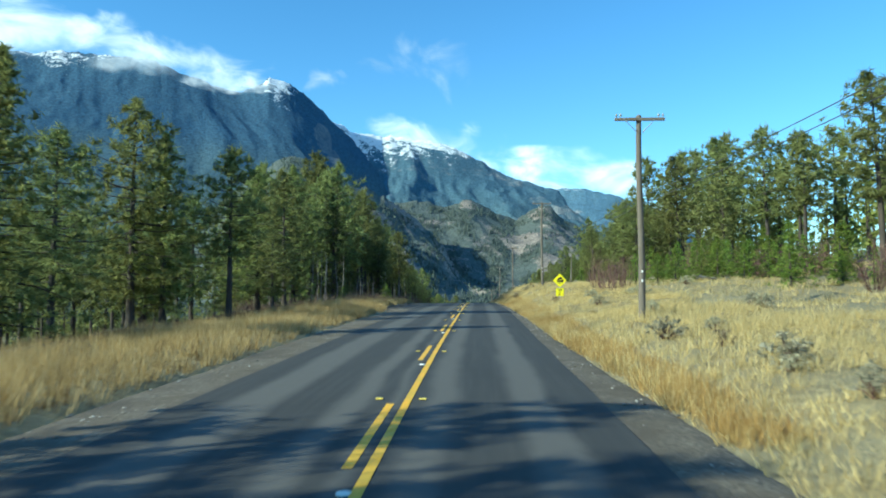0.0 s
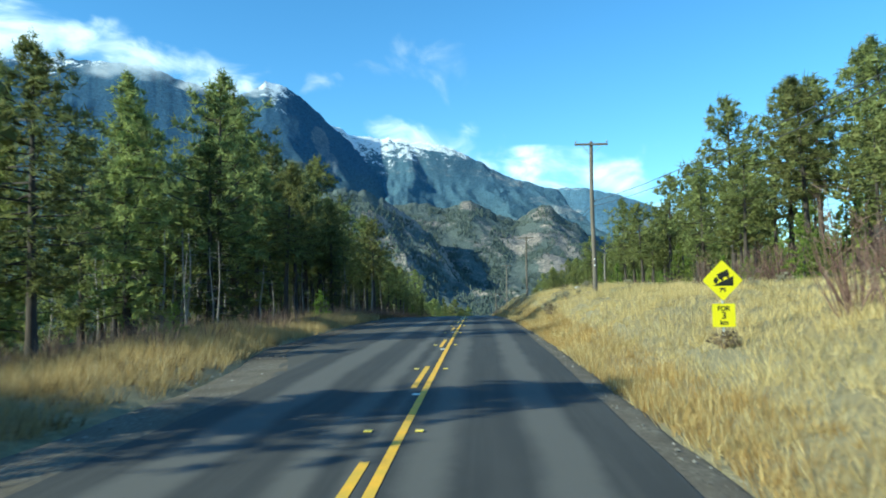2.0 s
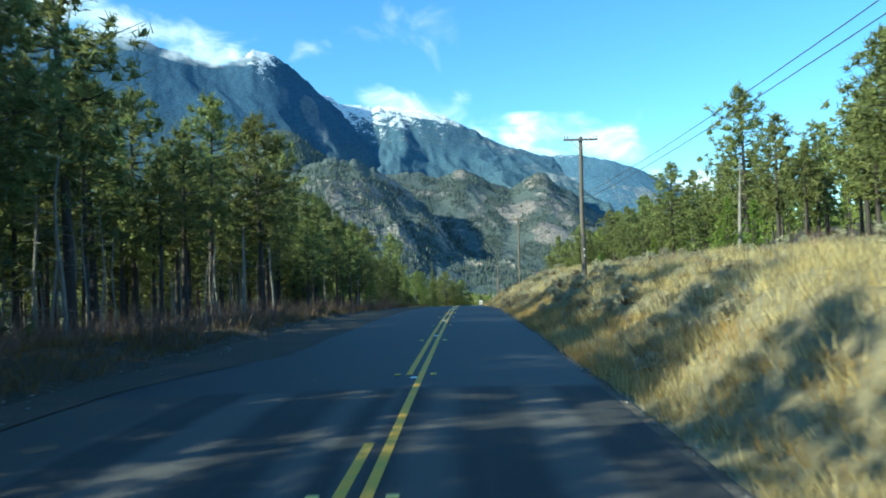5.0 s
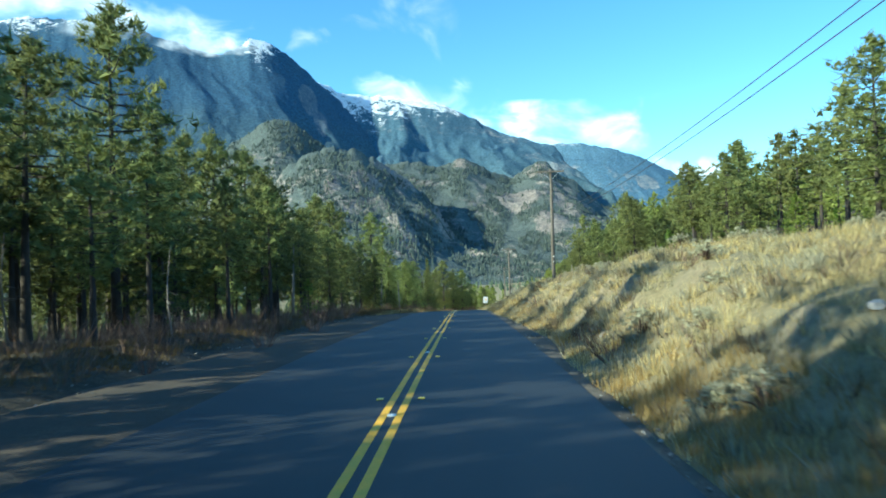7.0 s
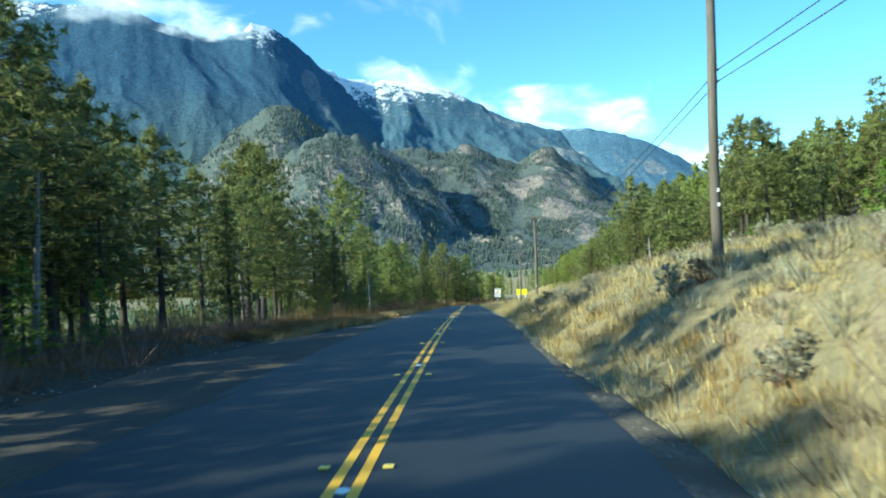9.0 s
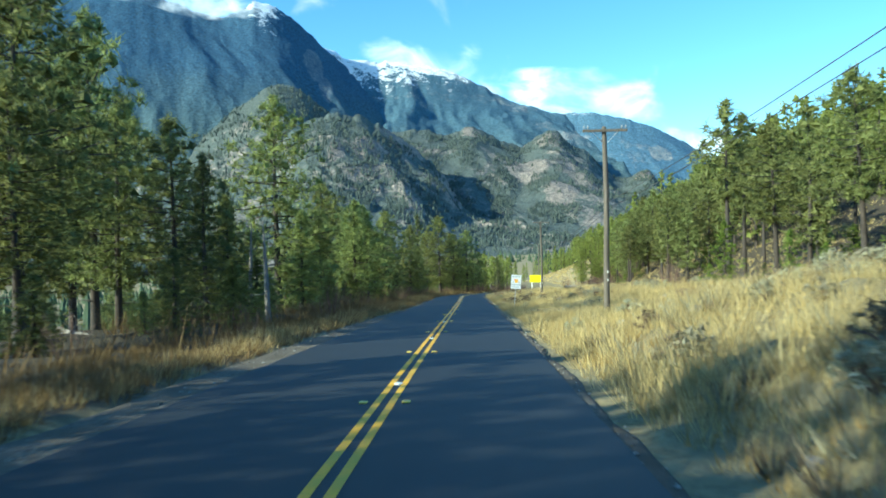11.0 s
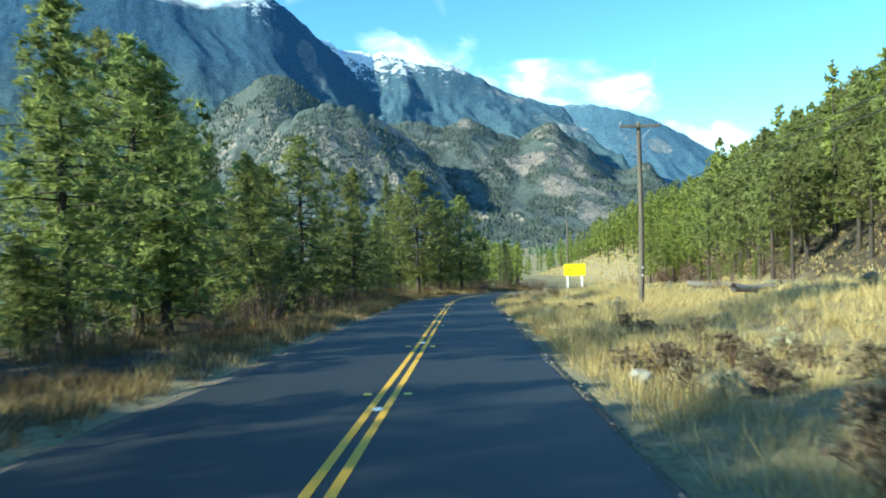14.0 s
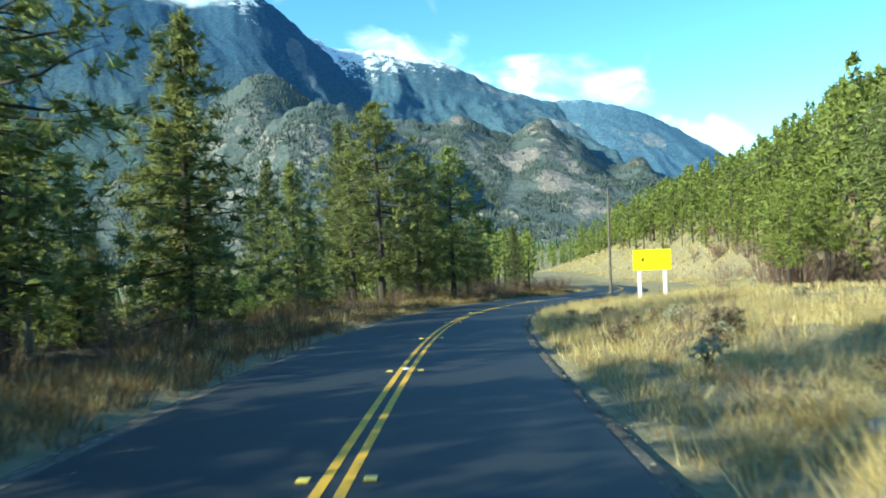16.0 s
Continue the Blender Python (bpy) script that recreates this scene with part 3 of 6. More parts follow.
# centre line: solid on the right; dashes on the left at first, then solid too
def line_mesh(d, s0, s1):
    return strip("painted_line", lambda s: (d - 0.055) * wider(s), lambda s: (d + 0.055) * wider(s), (0.005, 0.005), M_LINE, s0, s1, max(0.5, (s1 - s0) / 400))


part("centre_line", line_mesh(0.115, -78, 455), None, road, "solid yellow painted line")
part("centre_line", line_mesh(-0.115, 114, 455), None, road, "solid yellow painted line")
DOMES = np.interp(np.arange(36), (0, 7, 14, 20, 28, 34, 35), (-70.6, 9.3, 90.0, 160.5, 249.8, 316.7, 328.0))
STUDS = np.interp(np.arange(52), (0, 10, 14, 18, 25, 37, 45, 51), (-74.0, 15.3, 51.4, 86.6, 150.5, 250.3, 318.9, 371.0))
for s0_ in DOMES:
    if s0_ < 108:
        part("line_dash", line_mesh(-0.115, s0_ + 1.0, s0_ + 5.6), None, road, "yellow painted dash")

bm = bmesh.new()
add_box(bm, (0.13, 0.11, 0.022), (0, 0, 0.011), bevel=0.007)
stud_me = bm_mesh("road_stud", bm)
stud_me.materials.append(M_STUD_Y)
bm = bmesh.new()
bmesh.ops.create_uvsphere(bm, u_segments=8, v_segments=5, radius=0.09)
bmesh.ops.scale(bm, vec=(1, 1.3, 0.22), verts=bm.verts)
dome_me = bm_mesh("lane_dome", bm, True)
dome_me.materials.append(M_STUD_W)
for stations, offs, mesh_, nm, lab in ((STUDS, (-0.33, 0.33), stud_me, "road_stud", "yellow reflective road stud"), (DOMES, (0.0,), dome_me, "paint_dome", "small white paint dome between the yellow lines")):
    for ss in stations:
        for d in offs:
            x, y = at_road(ss, d * float(wider(ss)))
            ob = new(nm, mesh_)
            ob.matrix_world = pose(float(x), float(y), float(road_z(ss)) + 0.002, 0, 0, -2)
            tagged(ob, lab, "road stud", "studs along the centre line")

# ------------------------------------------------------------ mountains
EYE = (5.0, 160.0, 0.0)
FAR_TREES = []


def mountain(name, label, crest, r_base, r_crest, z_base, relief, mat, seed, power=1.0, step=0.14, rows=80, crest_noise=0.02, spur=1.0, rough=0.07, trees=0, tree_h=13, tree_top=0.75, bare=0.0, snowy=(), crags=(), sharp=5.0, crest_bare=0.5):
    """A ridge: crest given as bearing and height angle; slopes broken by spurs and gullies."""
    az = np.arange(crest[0][0], crest[-1][0] + 1e-6, step)
    el = np.interp(az, [c[0] for c in crest], [c[1] for c in crest])
    soft_k = np.hanning(2 * int(0.4 / step) + 3)
    el = np.convolve(np.pad(el, len(soft_k) // 2, mode="edge"), soft_k / soft_k.sum(), mode="valid")
    rc = r_crest * (1 + 0.02 * np.sin(az * 0.23 + seed))
    zc = EYE[2] + rc * np.tan(np.radians(el))
    jag = (fbm(az * 1.9, az * 0 + 3.0, 5, seed + 5) - 0.5) * crest_noise * r_crest * 0.25
    V, B = [], []
    kern = np.hanning(2 * int(5.5 / step) + 1)
    zs = np.convolve(np.pad(zc, len(kern) // 2, mode="edge"), kern / kern.sum(), mode="valid")
    unit = r_crest / 3500.0
    vs = np.concatenate([np.linspace(0, 1, rows), [1.03, 1.1, 1.25, 1.6]])
    for v in vs:
        w = min(v, 1.0)
        r = r_base + (rc - r_base) * v
        a = np.radians(az)
        wx, wy = r * np.sin(a) / unit, r * np.cos(a) / unit
        qx = wx + 420 * (fbm(wx / 600, wy / 600, 3, seed + 31) - 0.5) + 0.45 * wy
        qy = wy + 420 * (fbm(wx / 600, wy / 600, 3, seed + 41) - 0.5)
        gul = fbm(qx / (360 / spur), qy / (480 / spur), 4, seed + 11, ridged=True) - 0.55
        fine = fbm(qx / (70 / spur), qy / (110 / spur), 4, seed + 17, ridged=True) - 0.5
        env = math.sin(math.pi * min(w, 0.999)) ** 0.8 if v < 1 else 0.0
        z = z_base + (zs - z_base) * w ** power + (zc - zs) * w ** sharp + jag * w ** 10 + relief * gul * env + relief * rough * fine * (0.25 + env) * (1 if v <= 1 else 0.3)
        if v > 1:
            z = z - (v - 1) * (zc - z_base) * 1.1
        V.append(np.column_stack([EYE[0] + r * np.sin(a), EYE[1] + r * np.cos(a), z]))
        cliff = np.zeros(len(az))
        for c_az, c_w, h_az, h_w, gain in crags:      # a rock face: bare, and stepping steeply up
            q = ((az - c_az) / h_az) ** 2 + 0.8 * (fine - 0.1) + 0.5 * gul
            cliff = np.maximum(cliff, gain * np.clip(1.15 - q - ((w - c_w) / h_w) ** 2, 0, 1))
            z = z + relief * 0.35 * gain * np.exp(-((az - c_az) / h_az) ** 2) * (1 / (1 + math.exp(-(w - c_w) / (0.25 * h_w))) - 0.5) * math.exp(-((w - c_w) / (2.2 * h_w)) ** 2)
        V[-1][:, 2] = z
        B.append(bare * (np.clip((w - 0.62) / 0.3, 0, 1) * crest_bare + np.clip(gul - 0.05, 0, 0.3)) + cliff)
    n = len(az)
    V = np.concatenate(V)
    idx = np.arange(n * len(vs)).reshape(len(vs), n)
    Q = np.stack([idx[:-1, :-1], idx[:-1, 1:], idx[1:, 1:], idx[1:, :-1]], axis=-1).reshape(-1, 4)
    me = tri_mesh(name, V, Q, True)
    me.materials.append(mat)
    lift = sum((g * np.clip(1 - np.abs(az - c) / half, 0, 1) for c, half, g in snowy), np.zeros(n))
    layer = me.attributes.new("cold", "FLOAT", "POINT")
    layer.data.foreach_set("value", np.tile(lift, len(vs)).astype(np.float32))
    layer = me.attributes.new("bare", "FLOAT", "POINT")
    layer.data.foreach_set("value", np.concatenate(B).astype(np.float32))
    ob = tagged(new(name, me), label, "mountain", kind="structure")
    if trees:
        rng = np.random.default_rng(seed)
        vv = (rows - 2) * tree_top * rng.random(trees * 3) ** 1.0
        uu = rng.random(trees * 3) * (n - 2)
        dens = fbm(uu * step * 0.8, vv * 0.08, 4, seed + 40)
        keep = dens > 0.46 + 0.22 * (rng.random(len(uu)) - 0.5)
        i0 = vv.astype(int) * n + uu.astype(int)
        fu, fv = (uu % 1)[:, None], (vv % 1)[:, None]
        p = (V[i0] * (1 - fu) + V[i0 + 1] * fu) * (1 - fv) + (V[i0 + n] * (1 - fu) + V[i0 + n + 1] * fu) * fv
        FAR_TREES.append((p[keep][:trees], tree_h))
    return ob


# wood and rock colours blued for haze, more on the farther ridges
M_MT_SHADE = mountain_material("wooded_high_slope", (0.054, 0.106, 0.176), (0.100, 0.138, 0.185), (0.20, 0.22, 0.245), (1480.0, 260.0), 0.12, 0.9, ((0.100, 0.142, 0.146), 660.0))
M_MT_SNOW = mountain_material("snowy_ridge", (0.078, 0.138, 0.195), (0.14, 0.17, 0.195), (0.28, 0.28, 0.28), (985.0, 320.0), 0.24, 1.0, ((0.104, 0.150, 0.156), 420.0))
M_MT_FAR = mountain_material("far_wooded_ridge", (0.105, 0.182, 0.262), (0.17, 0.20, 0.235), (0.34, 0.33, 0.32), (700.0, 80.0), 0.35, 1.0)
# brown rock; its woods are greyed and blued in colour for haze
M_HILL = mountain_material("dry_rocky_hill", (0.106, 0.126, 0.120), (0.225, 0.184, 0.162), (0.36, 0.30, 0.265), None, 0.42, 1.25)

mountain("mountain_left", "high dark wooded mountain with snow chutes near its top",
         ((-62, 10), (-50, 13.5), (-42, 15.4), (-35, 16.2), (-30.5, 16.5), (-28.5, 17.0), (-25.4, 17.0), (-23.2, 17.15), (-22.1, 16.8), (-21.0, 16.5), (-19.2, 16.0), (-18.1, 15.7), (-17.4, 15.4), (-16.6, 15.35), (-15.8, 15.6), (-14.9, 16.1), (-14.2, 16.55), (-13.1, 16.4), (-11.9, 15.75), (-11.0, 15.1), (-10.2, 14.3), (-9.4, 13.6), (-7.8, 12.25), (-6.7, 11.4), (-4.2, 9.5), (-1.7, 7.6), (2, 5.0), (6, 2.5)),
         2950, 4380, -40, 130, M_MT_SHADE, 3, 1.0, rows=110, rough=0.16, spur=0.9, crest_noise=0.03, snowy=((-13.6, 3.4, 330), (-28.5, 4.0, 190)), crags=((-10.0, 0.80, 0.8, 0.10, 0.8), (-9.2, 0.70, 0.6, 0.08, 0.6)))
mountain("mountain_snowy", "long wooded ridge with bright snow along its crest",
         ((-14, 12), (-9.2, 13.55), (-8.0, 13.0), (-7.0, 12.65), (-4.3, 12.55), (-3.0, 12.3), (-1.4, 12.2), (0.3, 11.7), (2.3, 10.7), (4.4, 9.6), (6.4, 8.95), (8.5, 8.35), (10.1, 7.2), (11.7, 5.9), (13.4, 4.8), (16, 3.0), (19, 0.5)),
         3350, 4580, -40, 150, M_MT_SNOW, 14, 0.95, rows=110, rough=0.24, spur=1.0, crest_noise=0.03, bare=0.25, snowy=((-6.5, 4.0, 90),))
mountain("mountain_far", "far ridge dusted with snow, coloured blue for haze",
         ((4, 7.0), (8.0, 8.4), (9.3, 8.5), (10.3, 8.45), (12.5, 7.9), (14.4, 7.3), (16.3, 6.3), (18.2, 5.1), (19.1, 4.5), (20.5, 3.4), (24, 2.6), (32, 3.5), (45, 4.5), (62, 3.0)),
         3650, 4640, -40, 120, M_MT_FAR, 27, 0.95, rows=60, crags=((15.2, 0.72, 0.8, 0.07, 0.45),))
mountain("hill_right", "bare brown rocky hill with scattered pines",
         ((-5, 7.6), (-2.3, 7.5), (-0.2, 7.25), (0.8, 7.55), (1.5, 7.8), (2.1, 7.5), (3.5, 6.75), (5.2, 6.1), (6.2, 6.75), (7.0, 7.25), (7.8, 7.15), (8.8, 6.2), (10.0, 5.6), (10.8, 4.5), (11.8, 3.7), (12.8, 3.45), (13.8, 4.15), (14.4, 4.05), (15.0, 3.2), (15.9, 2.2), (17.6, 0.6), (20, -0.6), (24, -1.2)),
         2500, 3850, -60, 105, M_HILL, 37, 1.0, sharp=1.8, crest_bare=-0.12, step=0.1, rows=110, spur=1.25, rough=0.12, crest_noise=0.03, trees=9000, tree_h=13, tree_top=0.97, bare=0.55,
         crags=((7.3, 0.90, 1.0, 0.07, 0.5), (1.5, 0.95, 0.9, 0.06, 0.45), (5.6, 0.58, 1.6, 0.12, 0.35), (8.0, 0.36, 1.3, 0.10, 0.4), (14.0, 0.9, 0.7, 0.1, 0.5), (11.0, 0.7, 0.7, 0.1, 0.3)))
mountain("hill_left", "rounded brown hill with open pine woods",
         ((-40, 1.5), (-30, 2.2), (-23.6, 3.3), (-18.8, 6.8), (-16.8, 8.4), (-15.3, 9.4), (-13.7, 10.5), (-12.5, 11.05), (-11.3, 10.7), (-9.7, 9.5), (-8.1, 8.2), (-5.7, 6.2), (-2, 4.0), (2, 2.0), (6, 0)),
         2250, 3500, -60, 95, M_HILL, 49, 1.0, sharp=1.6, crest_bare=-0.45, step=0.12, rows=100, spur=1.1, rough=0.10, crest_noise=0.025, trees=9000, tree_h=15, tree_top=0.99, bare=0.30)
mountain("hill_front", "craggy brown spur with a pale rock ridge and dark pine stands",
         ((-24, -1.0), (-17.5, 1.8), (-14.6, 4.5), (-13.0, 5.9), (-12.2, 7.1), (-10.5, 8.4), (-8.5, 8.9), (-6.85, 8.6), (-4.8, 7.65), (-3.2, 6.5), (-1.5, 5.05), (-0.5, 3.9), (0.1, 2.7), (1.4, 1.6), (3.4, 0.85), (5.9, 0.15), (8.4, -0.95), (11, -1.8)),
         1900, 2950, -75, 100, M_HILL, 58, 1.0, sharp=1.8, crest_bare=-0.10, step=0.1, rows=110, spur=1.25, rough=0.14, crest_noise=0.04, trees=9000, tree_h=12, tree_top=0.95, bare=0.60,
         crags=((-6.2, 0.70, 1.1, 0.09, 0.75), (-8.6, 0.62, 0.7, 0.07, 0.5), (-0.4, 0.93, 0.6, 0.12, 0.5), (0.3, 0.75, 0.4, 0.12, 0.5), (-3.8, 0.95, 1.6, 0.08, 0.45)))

# ------------------------------------------------------------ clouds
def cloud_material(name, seed, cover, soft, stretch, glow):
    m = bpy.data.materials.new(name)
    m.use_nodes = True
    t = m.node_tree
    t.nodes.clear()
    out = t.nodes.new("ShaderNodeOutputMaterial")
    uv = t.nodes.new("ShaderNodeUVMap")
    uv.uv_map = "sheet"
    mp = t.nodes.new("ShaderNodeMapping")
    mp.inputs["Scale"].default_value = stretch
    mp.inputs["Location"].default_value = (seed * 3.7, seed * 1.3, seed)
    t.links.new(uv.outputs[0], mp.inputs[0])
    n = nd(t, "ShaderNodeTexNoise", Scale=1.0, Detail=6.0, Roughness=0.52, Distortion=0.5)
    t.links.new(mp.outputs[0], n.inputs["Vector"])
    sep = t.nodes.new("ShaderNodeSeparateXYZ")
    t.links.new(uv.outputs[0], sep.inputs[0])

    def hump(v):
        c = mathn(t, "SUBTRACT", mathn(t, "MULTIPLY", v, 2.0), 1.0)
        return mathn(t, "SUBTRACT", 1.0, mathn(t, "MULTIPLY", c, c))
    env = mathn(t, "MULTIPLY", hump(sep.outputs[0]), hump(sep.outputs[1]))
    a = mathn(t, "ADD", mathn(t, "MULTIPLY", env, 0.62), mathn(t, "MULTIPLY", mathn(t, "SUBTRACT", n.outputs["Fac"], 0.5), 1.9))
    r = t.nodes.new("ShaderNodeMapRange")
    r.interpolation_type = "SMOOTHSTEP"
    t.links.new(a, r.inputs[0])
    r.inputs[1].default_value, r.inputs[2].default_value = cover, cover + soft
    e = nd(t, "ShaderNodeEmission", Strength=glow)
    shade = ramp(t, n.outputs["Fac"], ((0.35, (0.62, 0.74, 0.88)), (0.62, (0.95, 0.97, 1.0))))
    t.links.new(shade, e.inputs[0])
    tr = t.nodes.new("ShaderNodeBsdfTransparent")
    ms = t.nodes.new("ShaderNodeMixShader")
    fac = mathn(t, "MULTIPLY", r.outputs[0], mathn(t, "MINIMUM", mathn(t, "MULTIPLY", env, 4.0), 1.0))
    t.links.new(fac, ms.inputs[0])
    t.links.new(tr.outputs[0], ms.inputs[1])
    t.links.new(e.outputs[0], ms.inputs[2])
    t.links.new(ms.outputs[0], out.inputs[0])
    return m


def cloud(label, az0, az1, lo, hi, dist, mat):
    """A bank of vapour on the distance: a gently bulging sheet between two bearings; lo and hi are height angles at both ends."""
    n, k = 24, 10
    V, UV = [], []
    for j in range(k + 1):
        for i in range(n + 1):
            u, v = i / n, j / k
            a = radians(az0 + (az1 - az0) * u)
            el = radians((lo[0] * (1 - u) + lo[1] * u) * (1 - v) + (hi[0] * (1 - u) + hi[1] * u) * v)
            r = dist - 100 * math.sin(math.pi * u) * math.sin(math.pi * v)
            V.append((EYE[0] + r * math.sin(a), EYE[1] + r * math.cos(a), EYE[2] + r * math.tan(el)))
            UV.append((u, v))
    idx = np.arange((n + 1) * (k + 1)).reshape(k + 1, n + 1)
    Q = np.stack([idx[:-1, :-1], idx[:-1, 1:], idx[1:, 1:], idx[1:, :-1]], axis=-1).reshape(-1, 4)
    me = tri_mesh("cloud", V, Q, True)
    layer = me.uv_layers.new(name="sheet")
    li = np.empty(len(me.loops), dtype=np.int32)
    me.loops.foreach_get("vertex_index", li)
    layer.data.foreach_set("uv", np.array(UV, dtype=np.float32)[li].ravel())
    me.materials.append(mat)
    ob = tagged(new("cloud", me), label, "cloud", kind="structure")
    ob.visible_shadow = False
    return ob


cloud("white cloud bank lying over the high mountain's shoulder", -46, -19.5, (15.4, 15.9), (21.5, 19.9), 4200, cloud_material("cloud_bank", 1, 0.14, 0.75, (5.0, 2.0, 1), 0.80))
cloud("thin white cloud trailing along the peak", -29, -13.6, (15.8, 15.2), (20.2, 18.0), 4230, cloud_material("cloud_trail", 2, 0.16, 0.8, (4.2, 1.6, 1), 0.72))
cloud("white cloud behind the snowy crest", -9.0, 5.5, (11.4, 9.6), (15.2, 13.6), 4660, cloud_material("cloud_crest", 3, 0.26, 0.9, (4.0, 1.7, 1), 0.82))
cloud("bright white cumulus above the descending ridge", 2.0, 16.4, (9.4, 6.6), (12.0, 11.8), 4670, cloud_material("cloud_cumulus", 12, 0.03, 0.8, (3.4, 1.7, 1), 0.95))
cloud("thin white cloud resting on the high peak", -21.5, -13.2, (14.9, 15.3), (17.4, 16.9), 4225, cloud_material("cloud_cap", 4, 0.10, 0.9, (3.4, 1.5, 1), 0.72))
cloud("small faint wisp of cloud in the blue sky", -6.6, 3.2, (14.4, 14.4), (21.2, 21.0), 4690, cloud_material("cloud_wisp", 6, 0.36, 1.1, (2.2, 1.8, 1), 0.62))
cloud("faint streak of cloud in the blue sky", -9.5, -1.0, (16.6, 16.6), (18.8, 18.8), 4695, cloud_material("cloud_streak", 7, 0.38, 1.2, (2.4, 0.9, 1), 0.55))
cloud("low white cloud behind the far ridge", 15.0, 22.5, (4.0, 2.8), (7.6, 6.6), 4680, cloud_material("cloud_low", 8, 0.10, 0.7, (2.4, 1.4, 1), 0.95))
cloud("small faint wisp of cloud in the blue sky", -12.0, -8.0, (15.2, 15.2), (17.9, 17.9), 4690, cloud_material("cloud_puff", 9, 0.34, 1.1, (1.6, 1.2, 1), 0.6))

# ------------------------------------------------------------ trees
def needle_clumps(rng, centres, radii, per, width, up=0.35, core=0.0, flat=0.75):
    """Tufts of flat needles sprayed round each centre, about a small ragged dense heart."""
    n = len(centres)
    cen, rad = np.asarray(centres), np.asarray(radii)
    c = np.repeat(cen, per, axis=0)
    r = np.repeat(rad, per)[:, None]
    d = rng.normal(size=(n * per, 3))
    d[:, 2] = d[:, 2] * 0.8 + up
    d /= np.linalg.norm(d, axis=1)[:, None]
    q = rng.normal(size=(n * per, 3))
    side = np.cross(d, q)
    side /= np.linalg.norm(side, axis=1)[:, None]
    ln = r * (0.6 + 0.6 * rng.random((n * per, 1)))
    w = width * (0.6 + 0.8 * rng.random((n * per, 1)))
    start = c + rng.normal(size=(n * per, 3)) * r * 0.20
    V = np.stack([start + side * w * 0.5, start - side * w * 0.5, start + d * ln * 0.85], axis=1).reshape(-1, 3)
    F = np.arange(len(V)).reshape(-1, 3)
    if core:
        axes = np.array([(0.94, 0, -0.33), (-0.47, 0.82, -0.33), (-0.47, -0.82, -0.33), (0, 0, 1)])
        a = rng.random(n) * 6.28
        ca, sa = np.cos(a)[:, None], np.sin(a)[:, None]
        K = np.stack([axes[None, :, 0] * ca - axes[None, :, 1] * sa, axes[None, :, 0] * sa + axes[None, :, 1] * ca, np.broadcast_to(axes[None, :, 2] * flat, (n, 4))], axis=2)
        K = cen[:, None] + (K + rng.normal(size=(n, 4, 3)) * 0.30) * (rad * core)[:, None, None] * (0.6 + 0.8 * rng.random((n, 4, 1)))
        f = np.array([(0, 1, 3), (1, 2, 3), (2, 0, 3), (1, 0, 2)])
        F = np.concatenate([F, (f[None] + (np.arange(n) * 4)[:, None, None]).reshape(-1, 3) + len(V)])
        V = np.concatenate([V, K.reshape(-1, 3)])
    return V, F


def crown_profile(t, kind):
    if kind == "fir":
        return (1 - t) ** 0.85 * 0.95 + 0.05
    if kind == "young":
        return (1 - t) ** 0.75 * (0.75 + 0.25 * min(1, t * 6))
    return (0.40 + 0.60 * min(1.0, t * 3.2)) * (1 - max(0.0, (t - 0.30) / 0.70) ** 1.6) + 0.06


